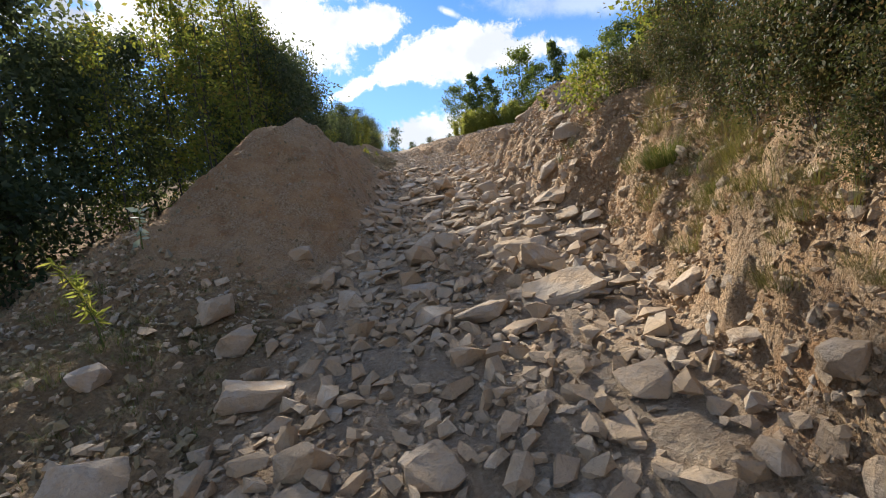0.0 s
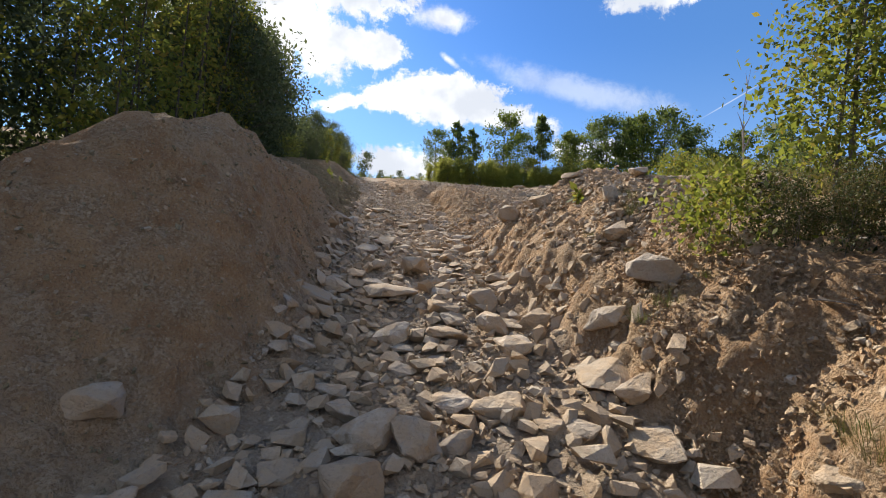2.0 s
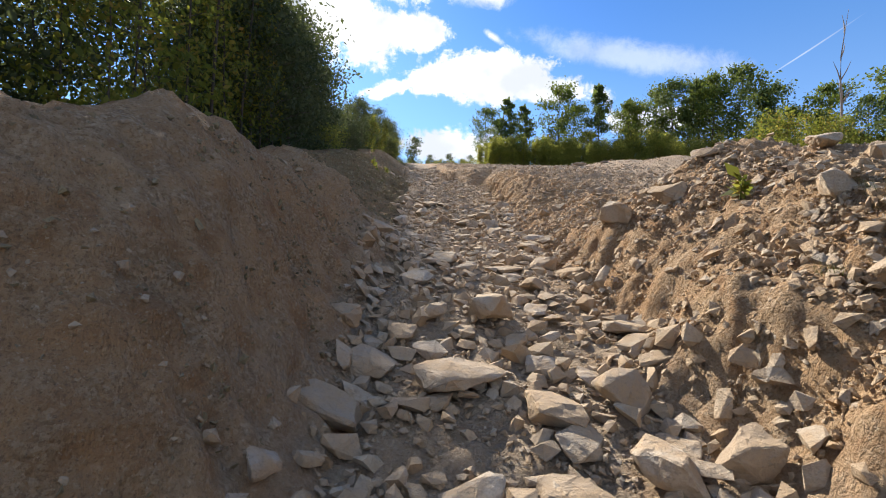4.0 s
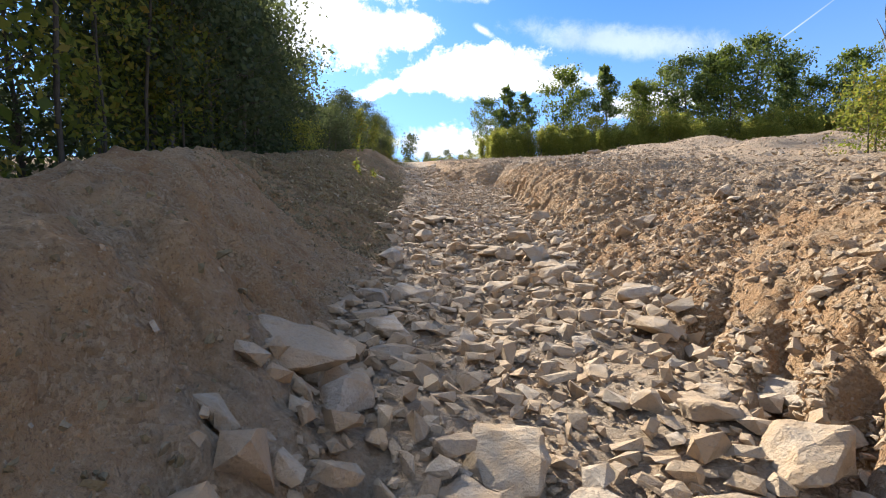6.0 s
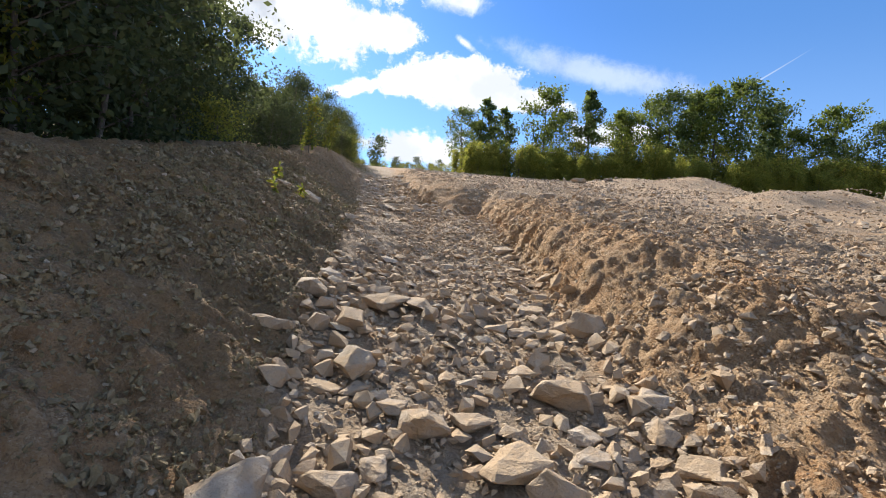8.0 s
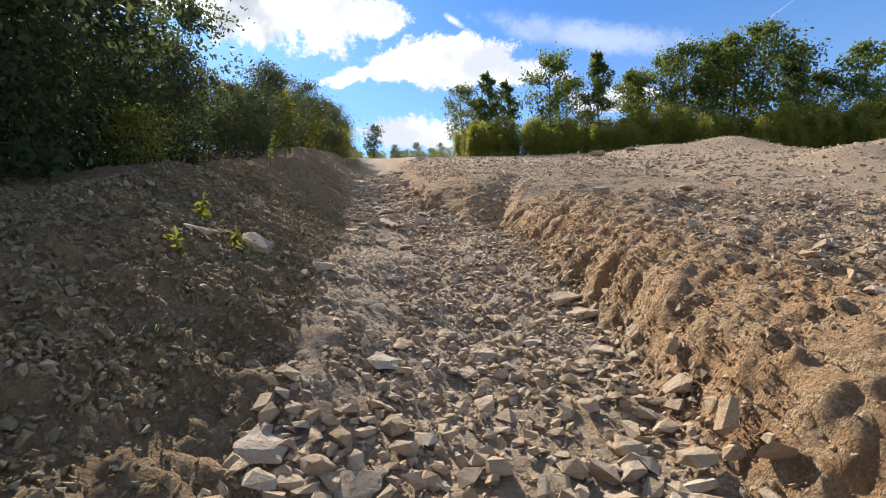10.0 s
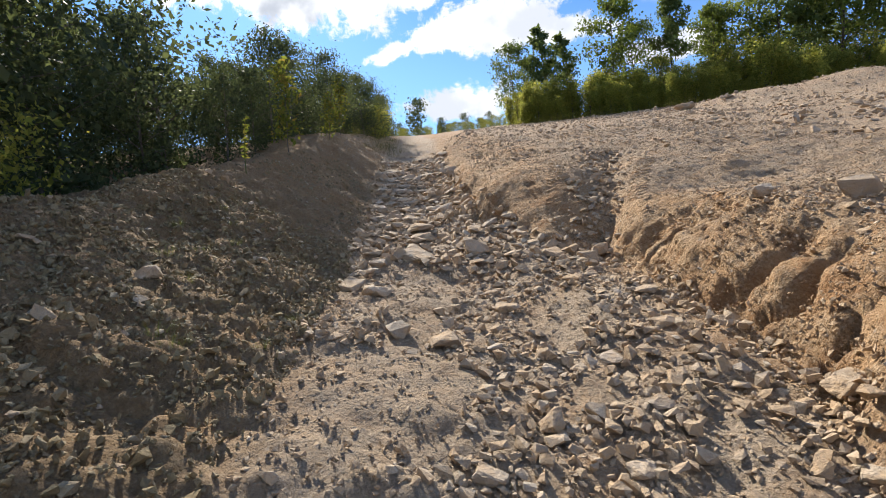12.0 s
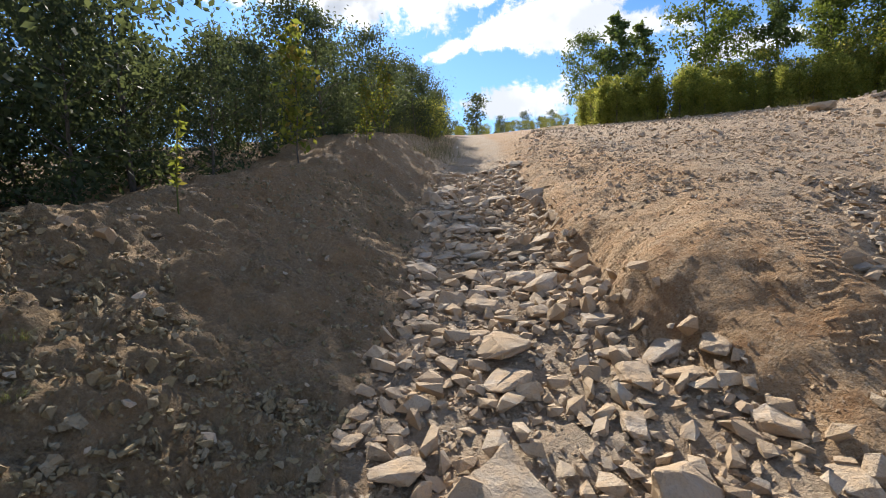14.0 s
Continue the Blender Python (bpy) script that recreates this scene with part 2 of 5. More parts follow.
DEADWOOD = bark_material("dead_wood", (0.12, 0.10, 0.08), (0.34, 0.29, 0.24))


# ---- the lie of the land ----
def hash2(i, j, seed):
    h = (i * 374761393 + j * 668265263 + seed * 974634777) & 0xFFFFFFFF
    h = ((h ^ (h >> 13)) * 1274126177) & 0xFFFFFFFF
    return ((h ^ (h >> 16)) & 0xFFFFFF) / float(0xFFFFFF)


def vnoise(x, y, seed=0):
    i, j = np.floor(x).astype(np.int64), np.floor(y).astype(np.int64)
    u, v = x - i, y - j
    u, v = u * u * (3 - 2 * u), v * v * (3 - 2 * v)
    a, b, c, d = hash2(i, j, seed), hash2(i + 1, j, seed), hash2(i, j + 1, seed), hash2(i + 1, j + 1, seed)
    return (a * (1 - u) + b * u) * (1 - v) + (c * (1 - u) + d * u) * v - 0.5


def pnoise(x, y, seed=0, turn=0.6):
    """Gradient noise on a turned lattice, about -0.5 to 0.5."""
    c, s = math.cos(turn), math.sin(turn)
    x, y = c * x - s * y + 17.3, s * x + c * y + 5.9
    i, j = np.floor(x).astype(np.int64), np.floor(y).astype(np.int64)
    u, v = x - i, y - j

    def corner(a, b):
        g = hash2(i + a, j + b, seed) * 6.2832
        return np.cos(g) * (u - a) + np.sin(g) * (v - b)

    fu, fv = u * u * u * (u * (u * 6 - 15) + 10), v * v * v * (v * (v * 6 - 15) + 10)
    return ((corner(0, 0) * (1 - fu) + corner(1, 0) * fu) * (1 - fv) + (corner(0, 1) * (1 - fu) + corner(1, 1) * fu) * fv) * 0.8


def fbm(x, y, octaves=4, seed=0, gain=0.5):
    out, amp = 0.0, 1.0
    for o in range(octaves):
        out = out + amp * vnoise(x * 2**o, y * 2**o, seed + o)
        amp *= gain
    return out


# Cross-sections of the gully: y, then x, z of far left, outer left, left crest, left face, left foot,
# middle of the track, right foot, right face, right crest, plateau, far right.
SECTIONS = []


def section(y, *points):
    """Adds the gully's cross-section at y."""
    SECTIONS.append((y, *points))


section(-6.0, (-14, -0.90), (-5.0, -1.0), (-3.2, -0.7), (-2.4, -0.85), (-1.5, -1.0), (0.0, -1.05), (0.95, -1.0), (1.35, 0.1), (2.0, 0.9), (5, 1.8), (16, 2.0))
section(1.5, (-14, 0.60), (-5.5, 0.5), (-3.6, 0.85), (-2.6, 0.75), (-1.5, 0.55), (-0.2, 0.5), (0.95, 0.6), (1.35, 1.6), (1.9, 2.3), (5, 3.1), (16, 3.0))
section(3.5, (-14, 0.80), (-6.0, 0.7), (-4.2, 1.45), (-2.9, 1.35), (-1.6, 1.05), (-0.3, 0.98), (1.12, 1.1), (1.5, 1.80), (1.95, 2.55), (5, 3.3), (16, 3.1))
section(5.2, (-14, 1.00), (-5.5, 0.9), (-3.3, 2.45), (-2.3, 2.1), (-1.5, 1.5), (-0.3, 1.42), (1.05, 1.6), (1.38, 2.2), (1.75, 2.75), (5, 3.5), (16, 3.1))
section(6.3, (-14, 1.30), (-5.5, 1.2), (-2.4, 3.42), (-1.75, 2.7), (-1.4, 1.75), (-0.4, 1.68), (0.98, 1.85), (1.25, 2.45), (1.7, 2.95), (5, 3.6), (16, 3.2))
section(7.2, (-14, 1.60), (-5.5, 1.5), (-2.24, 3.70), (-1.82, 2.95), (-1.45, 1.98), (-0.45, 1.9), (0.8, 2.0), (1.15, 2.68), (1.8, 3.2), (5, 3.75), (16, 3.3))
section(8.0, (-14, 1.90), (-5.5, 1.8), (-2.22, 3.80), (-1.86, 3.08), (-1.5, 2.2), (-0.5, 2.1), (0.6, 2.15), (1.1, 2.85), (1.9, 3.5), (5, 3.9), (16, 3.4))
section(9.3, (-14, 2.27), (-5.75, 2.17), (-2.48, 3.70), (-2.08, 3.2), (-1.75, 2.5), (-0.66, 2.39), (0.5, 2.44), (1.1, 3.16), (2.05, 3.8), (5, 4.1), (16, 3.66))
section(10.5, (-14, 2.60), (-6.0, 2.5), (-2.68, 3.90), (-2.3, 3.4), (-1.95, 2.8), (-0.8, 2.65), (0.4, 2.7), (1.1, 3.45), (2.2, 4.1), (5, 4.3), (16, 3.9))
section(12.0, (-14, 3.10), (-6.6, 3.0), (-3.25, 4.18), (-2.8, 3.5), (-2.15, 2.9), (-0.95, 2.72), (0.35, 2.77), (1.1, 3.38), (2.0, 3.9), (5, 4.35), (16, 4.0))
section(13.3, (-14, 3.70), (-7.0, 3.6), (-3.85, 4.42), (-3.2, 3.5), (-2.3, 2.95), (-1.1, 2.8), (0.3, 2.85), (1.1, 3.35), (1.9, 3.78), (5, 4.35), (16, 4.2))
section(15.5, (-14, 4.30), (-7.5, 4.2), (-4.8, 4.8), (-3.5, 3.8), (-2.35, 3.25), (-1.2, 3.2), (0.1, 3.3), (0.9, 3.65), (1.8, 4.05), (5, 4.5), (16, 4.6))
section(17.6, (-14, 5.00), (-7.5, 4.9), (-5.05, 5.1), (-3.9, 4.5), (-2.6, 3.72), (-1.3, 3.65), (-0.1, 3.75), (0.45, 4.3), (1.2, 4.55), (5, 4.75), (16, 4.9))
section(20.5, (-14, 5.40), (-8.0, 5.3), (-5.5, 5.62), (-4.2, 5.2), (-2.9, 4.6), (-1.5, 4.25), (-0.15, 4.3), (0.06, 4.92), (0.5, 5.16), (5, 5.2), (16, 5.4))
section(22.2, (-14, 5.74), (-8.0, 5.64), (-5.8, 5.95), (-4.5, 5.5), (-3.1, 4.9), (-1.7, 4.62), (-0.25, 4.68), (0.0, 5.06), (0.55, 5.36), (5, 5.46), (16, 5.65))
section(23.0, (-14, 5.90), (-8.0, 5.8), (-5.9, 6.1), (-4.6, 5.6), (-3.2, 5.0), (-1.8, 4.8), (-0.32, 4.88), (-0.05, 5.32), (0.4, 5.6), (5, 5.6), (16, 5.8))
section(25.3, (-14, 6.10), (-8.5, 6.0), (-6.1, 6.4), (-4.9, 5.75), (-3.5, 5.22), (-2.2, 5.1), (-0.6, 5.2), (-0.2, 5.62), (0.3, 5.86), (5, 5.85), (16, 6.1))
section(26.5, (-14, 6.30), (-8.5, 6.2), (-6.2, 6.6), (-5.0, 6.0), (-3.8, 5.45), (-2.6, 5.35), (-1.5, 5.38), (-1.05, 5.62), (-0.3, 5.86), (5, 6.1), (16, 6.4))
section(28.0, (-14, 6.60), (-8.5, 6.5), (-6.1, 6.8), (-5.2, 6.35), (-3.9, 5.68), (-2.9, 5.6), (-2.25, 5.68), (-1.95, 6.16), (-1.4, 6.38), (5, 6.32), (16, 6.7))
section(31.0, (-14, 7.20), (-8.5, 7.1), (-6.3, 7.4), (-5.5, 6.9), (-4.6, 6.2), (-3.6, 6.1), (-2.9, 6.2), (-2.35, 6.62), (-1.3, 6.95), (5, 6.9), (16, 7.2))
section(35.0, (-14, 8.30), (-9.0, 8.2), (-6.8, 8.3), (-6.2, 7.8), (-5.3, 7.2), (-4.4, 7.05), (-3.6, 7.15), (-3.0, 7.4), (-2.0, 7.5), (5, 7.5), (16, 7.9))
section(45.0, (-14, 9.70), (-10.0, 9.6), (-8.0, 9.5), (-7.5, 9.2), (-6.8, 9.0), (-5.8, 8.9), (-4.8, 8.95), (-4.0, 9.05), (-3.0, 9.05), (5, 9.15), (16, 9.6))
section(62.0, (-24, 11.6), (-17, 11.8), (-13, 11.9), (-11, 11.8), (-10, 11.7), (-9, 11.6), (-8, 11.6), (-7, 11.6), (-5, 11.7), (5, 11.8), (16, 12.2))
section(130.0, (-60, 20), (-40, 20), (-30, 20), (-25, 20), (-20, 20), (-15, 20), (-10, 20), (-5, 20), (0, 20), (10, 20.5), (30, 21.5))
section(400.0, (-200, 34), (-150, 34), (-120, 34), (-90, 34), (-60, 34), (-30, 34), (0, 34), (30, 34), (60, 34), (120, 34), (240, 35))
section(3000.0, (-1500, 40), (-1000, 40), (-800, 40), (-600, 40), (-400, 40), (-200, 40), (0, 40), (200, 40), (500, 40), (900, 40), (1600, 40))
SEC_Y = np.array([s[0] for s in SECTIONS])
SEC_X = np.array([[k[0] for k in s[1:]] for s in SECTIONS], float)
SEC_Z = np.array([[k[1] for k in s[1:]] for s in SECTIONS], float)


def knots(y):
    """Positions and heights of the eleven knots of the cross-section at y."""
    return (np.array([np.interp(y, SEC_Y, SEC_X[:, k]) for k in range(11)]), np.array([np.interp(y, SEC_Y, SEC_Z[:, k]) for k in range(11)]))


def flutes(x, y, mid, crest):
    """How far rain-cut columns and creases push the faces back, sideways."""
    right, left = np.clip((x - mid - 0.2) / 0.5, 0, 1) * np.clip((crest + 0.1 - x) / 0.35, 0, 1), np.clip((mid - x - 0.2) / 0.5, 0, 1)
    q = y * 1.45 + 0.3 * x + 1.7 * fbm(x * 0.5, y * 0.7, 3, 5)
    wide = np.clip(1 - abs(vnoise(q, x * 0.3 + 7, 9)) / 0.26, 0, 1) ** 1.4
    slim = np.clip(1 - abs(vnoise(q * 3.6 + 3, x * 0.5, 19)) / 0.24, 0, 1) ** 1.3
    tall = (0.05 + 0.05 * np.clip((y - 7.5) / 1.5, 0, 1) + 0.02 * np.clip((y - 16.5) / 1.5, 0, 1)) * np.clip(0.55 + 1.6 * fbm(x * 0.4, y * 0.55, 2, 83), 0.15, 1.3)
    end = 1 - 0.8 * np.clip((y - 25.0) / 1.0, 0, 1)
    return right * end * (tall * (wide - 0.3) + (0.05 + 0.09 * np.clip((y - 16.5) / 1.5, 0, 1)) * np.clip(0.7 + 1.5 * vnoise(x * 0.7, y * 0.8, 85), 0.1, 1.3) * (slim - 0.3)) - left * (0.04 + 0.06 * np.clip((y - 8) / 2, 0, 1)) * (wide - 0.3 + 0.6 * (slim - 0.3))


def base_height(x, y):
    x, y = np.broadcast_arrays(np.asarray(x, float), np.asarray(y, float))
    wob = np.clip((45 - y) / 10, 0, 1)
    calm = np.clip((9.0 - y) / 1.5, 0, 1) * np.clip((-1.0 - x) / 0.6, 0, 1)
    wob = wob * (1 - 0.75 * calm)
    xs, zs = knots(y + 0.35 * fbm(x * 0.8, y * 0.8, 2, 31) * wob)
    x = x + wob * (0.34 * fbm(x * 0.45 + 3, y * 0.9, 3, 41) - flutes(x, y, xs[5], xs[8]))

    def across(x):
        z = np.where(x < xs[0], zs[0], zs[10])
        for k in range(10):
            f = np.clip((x - xs[k]) / (xs[k + 1] - xs[k]), 0, 1)
            z = np.where((x >= xs[k]) & (x <= xs[k + 1]), zs[k] + (zs[k + 1] - zs[k]) * (f * f * (3 - 2 * f) * 0.45 + f * 0.55), z)
        return z

    # crests are rounded off, most on the shaded side
    r = np.where(x < xs[5], 0.24, 0.07)
    return 0.3 * across(x - r) + 0.4 * across(x) + 0.3 * across(x + r)


def height(x, y):
    """Height of the ground, with its lumps, gullies and clods."""
    x, y = np.broadcast_arrays(np.asarray(x, float), np.asarray(y, float))
    z = base_height(x, y)
    near = np.clip((60 - y) / 25, 0, 1) * np.clip((24 - abs(x)) / 8, 0, 1)
    e = 0.12
    steep = np.clip((abs(base_height(x + e, y) - base_height(x - e, y)) / (2 * e) - 0.45) / 0.9, 0, 1)
    right = np.clip((x + 0.9 + 0.05 * y) / 0.8, 0, 1)
    # fine furrows running down the faces
    q = y * 3.3 + x * (1.3 - 0.6 * right) + 1.4 * fbm(x * 0.7, y * 0.7, 3, 5)
    fur = 1 - 2 * abs(vnoise(q * 2.1 + 5, x * 0.8, 19))
    z = z - near * steep * (0.04 * np.clip(fur - 0.4, 0, 1) + 0.04 * right * vnoise(q * 4.3, x * 1.5 + y * 0.2, 29))
    xs, _k = knots(y)
    spur = 1 - 0.93 * np.clip((y - 24.5) / 1.0, 0, 1) * np.clip(x + 3.2, 0, 1) * np.clip((36 - y) / 4, 0, 1)
    close = np.clip((7.5 - x) / 4, 0, 1) * np.clip((x + 9) / 1.5, 0, 1)
    off_track = close * (0.3 + 0.7 * spur * np.clip(np.maximum(xs[4] - x, x - xs[6]) / 0.4 + 0.3, 0, 1))
    z = z + near * (0.14 * fbm(x * 0.5, y * 0.5, 3, 3) * np.clip((abs(x + 1) - 1.6) / 2, 0, 1) * np.where((x < 0) & (y < 9), 0.3, 1.0) + (0.05 + 0.07 * off_track) * fbm(x * 1.9, y * 1.9, 3, 13) + off_track * (0.10 - 0.03 * steep) * (abs(pnoise(x * 3.7, y * 3.7, 23, 0.5)) - 0.13) + off_track * (0.09 - 0.06 * steep) * (abs(pnoise(x * 7.3 + 0.6 * fbm(x * 2, y * 2, 2, 61), y * 7.3, 25, 1.1)) - 0.12) + off_track * (0.05 - 0.04 * steep) * pnoise(x * 12.0, y * 12.0, 27, 0.3) * np.clip(abs(x + 0.3 + 0.07 * y) - 0.6, 0, 1))
    # a side channel comes down into the nook of the wall
    along = np.clip(((x + 0.8) * 1.1 + (y - 25.4) * 4.1) / 18.0, 0, 1)
    off = np.hypot(x + 0.8 - 1.1 * along, y - 25.4 - 4.1 * along)
    z = z - 0.50 * np.minimum(along / 0.15, 1) * (1 - along) * np.exp(-(off / np.where((x + 0.8) * 4.1 - (y - 25.4) * 1.1 > 0, 0.26, 0.50)) ** 2)
    # rills washed into the sunlit bank
    for x0, y0, x1, y1, deep in ((0.0, 11.75, 0.9, 12.7, 0.17), (0.18, 10.95, 0.92, 12.1, 0.21), (0.1, 10.5, 0.85, 11.25, 0.21), (0.5, 10.1, 0.85, 10.5, 0.16), (0.45, 9.55, 0.95, 10.0, 0.12)):
        ln = (x1 - x0) ** 2 + (y1 - y0) ** 2
        u = ((x - x0) * (x1 - x0) + (y - y0) * (y1 - y0)) / ln
        off = np.hypot(x - x0 - (x1 - x0) * u, y - y0 - (y1 - y0) * u) + 0.05 * fbm(x * 3, y * 3, 2, 71)
        z = z - deep * np.clip(u / 0.2, 0, 1) * np.clip((1.05 - u) / 0.35, 0, 1) * np.exp(-((off / 0.085) ** 2))
    # spoil heaps on the plateau
    for hx, hy, hh, hr in ((12.4, 33.0, 0.55, 1.5), (15.2, 34.5, 0.6, 1.8), (15.6, 46.4, 0.9, 2.6), (11.0, 47.5, 0.5, 2.4), (19.5, 38.0, 0.9, 2.5)):
        z = z + hh * np.exp(-((x - hx) ** 2 + (y - hy) ** 2) / hr**2)
    far = np.clip((abs(x) - 20) / 60, 0, 1) + np.clip((y - 60) / 60, 0, 1)
    return z + np.clip(far, 0, 1) * 2.5 * fbm(x * 0.02, y * 0.02, 3, 51)


def ground_at(x, y):
    return float(height(np.array([x]), np.array([y]))[0])


def slope_frame(x, y):
    e = 0.1
    n = Vector((float(base_height(x - e, y) - base_height(x + e, y)) / (2 * e), float(base_height(x, y - e) - base_height(x, y + e)) / (2 * e), 1)).normalized()
    return n


def mesh_from(name, verts, faces, mat, smooth=False):
    """verts (n, 3) and faces (m, k) arrays, all faces of one kind."""
    me = bpy.data.meshes.new(name)
    verts, faces = np.asarray(verts, np.float32), np.asarray(faces, np.int32)
    k = faces.shape[1]
    me.vertices.add(len(verts))
    me.vertices.foreach_set("co", verts.ravel())
    me.loops.add(faces.size)
    me.loops.foreach_set("vertex_index", faces.ravel())
    me.polygons.add(len(faces))
    me.polygons.foreach_set("loop_start", np.arange(0, faces.size, k, dtype=np.int32))
    me.polygons.foreach_set("loop_total", np.full(len(faces), k, np.int32))
    me.polygons.foreach_set("use_smooth", np.full(len(faces), smooth))
    me.update(calc_edges=True)
    me.validate()
    me.materials.append(mat)
    return me


def part(name, me, parent, label=""):
    ob = new(name, me)
    ob.parent = parent
    return tagged(ob, label)


def spread(parts):
    """Coordinates in stretches of (start, end, step)."""
    out = []
    for a, b, s in parts:
        out += list(np.linspace(a, b, max(2, int(round((b - a) / s)) + 1))[:-1])
    return np.array(out + [parts[-1][1]])


def vnoise3(p, scale, seed):
    """Smooth noise in space, -0.5 to 0.5, at the points p (..., 3)."""
    q = p * scale
    c = np.floor(q).astype(np.int64)
    f = q - c
    f = f * f * (3 - 2 * f)
    out = 0.0
    for a in (0, 1):
        for b in (0, 1):
            for d in (0, 1):
                w = (f[..., 0] if a else 1 - f[..., 0]) * (f[..., 1] if b else 1 - f[..., 1]) * (f[..., 2] if d else 1 - f[..., 2])
                out = out + w * hash2(c[..., 0] + a + (c[..., 2] + d) * 5171, c[..., 1] + b, seed)
    return out - 0.5


def build_ground():
    """One sheet whose columns follow the feet, faces and crests of the banks, so that steep faces keep their detail."""
    gy = spread(((-2600, -400, 300), (-400, -30, 30), (-30, -4, 1.0), (-4, 1, 0.12), (1, 31, 0.04), (31, 46, 0.12), (46, 75, 0.6), (75, 160, 4), (160, 500, 30), (500, 4000, 300)))
    xs, _z = knots(gy)
    out = np.array([0.0, 0.001, 0.0022, 0.0037, 0.0055, 0.008, 0.011, 0.015, 0.02, 0.028, 0.04, 0.06, 0.1, 0.17, 0.3, 0.5, 0.75, 1.0])
    cols = [xs[0] + (-2600 - xs[0]) * f for f in out[:0:-1]]
    for k, n in enumerate((26, 44, 44, 40, 30, 30, 30, 38, 84, 34)):
        cols += [xs[k] + (xs[k + 1] - xs[k]) * i / n for i in range(n)]
    cols += [xs[10] + (2600 - xs[10]) * f for f in out]
    X = np.stack(cols, 1)
    Y = np.repeat(gy[:, None], X.shape[1], 1)
    Z = np.concatenate([height(a, b) for a, b in zip(np.array_split(X, 12), np.array_split(Y, 12))])
    P = np.stack([X, Y, Z], -1)
    # crumbs and hollows stand out square to the surface
    n = np.cross(np.gradient(P, axis=1), np.gradient(P, axis=0))
    n /= np.linalg.norm(n, axis=-1, keepdims=True)
    steep = np.clip((1 - n[..., 2]) / 0.35, 0, 1)
    near = np.clip((40 - Y) / 8, 0, 1) * np.clip((9 - abs(X + 0.5)) / 2.5, 0, 1)
    lump = 0.06 * steep * vnoise3(P, np.array([4.5, 4.5, 1.5]), 3) + (0.022 + 0.030 * steep) * vnoise3(P, np.array([9.0, 9.0, 5.0]), 5) + (0.030 + 0.015 * steep) * vnoise3(P, 17.0, 7)
    bare = np.clip((Y - 25.3) / 0.8, 0, 1) * np.clip((31.5 - Y) / 1.5, 0, 1) * np.clip((X + 3.0) / 0.6, 0, 1) * np.clip((1.5 - X) / 0.8, 0, 1)
    near = near * (1 - 0.7 * bare)
    P = P + n * (near * lump)[..., None]
    ny, nx = X.shape
    i = (np.arange(ny - 1)[:, None] * nx + np.arange(nx - 1)[None]).ravel()
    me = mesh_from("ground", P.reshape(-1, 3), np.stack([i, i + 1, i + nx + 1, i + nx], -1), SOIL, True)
    # trodden grey silt on the track and the plateau, dark humus under the wood, the bank's shade painted in past y 26
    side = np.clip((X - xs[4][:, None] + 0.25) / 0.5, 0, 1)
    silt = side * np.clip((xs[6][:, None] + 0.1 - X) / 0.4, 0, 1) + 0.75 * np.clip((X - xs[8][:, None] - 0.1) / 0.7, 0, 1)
    humus_shade = (1 - side) * np.clip(np.maximum((Y - 15.0) / 2.0, (4.8 - Y) / 1.2), 0, 1) * np.clip((38 - Y) / 5, 0, 1) * (1 - 0.35 * np.clip((Y - 26.0) / 2.0, 0, 1))
    for key, v in (("silt", silt), ("humus_shade", humus_shade)):
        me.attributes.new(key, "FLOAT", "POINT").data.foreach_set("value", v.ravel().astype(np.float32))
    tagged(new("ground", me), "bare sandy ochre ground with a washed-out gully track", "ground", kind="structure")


build_ground()


# ---- stones ----
def stone_shape(seed, n, flat, boxy=0.6):
    r = random.Random(seed)
    bm = bmesh.new()
    for _ in range(n):
        v = Vector((r.gauss(0, 1), r.gauss(0, 1), r.gauss(0, 1))).normalized()
        b = v / max(abs(v.x), abs(v.y), abs(v.z))
        v = v.lerp(b, boxy) * r.uniform(0.8, 1.0)
        bm.verts.new((v.x * 0.5, v.y * 0.5 * r.uniform(0.75, 0.85), v.z * 0.5 * flat))
    bmesh.ops.convex_hull(bm, input=bm.verts)
    bmesh.ops.delete(bm, geom=[v for v in bm.verts if not v.link_faces], context="VERTS")
    bmesh.ops.triangulate(bm, faces=bm.faces)
    bm.verts.index_update()
    V = np.array([v.co for v in bm.verts])
    F = np.array([[v.index for v in f.verts] for f in bm.faces])
    bm.free()
    return V, F


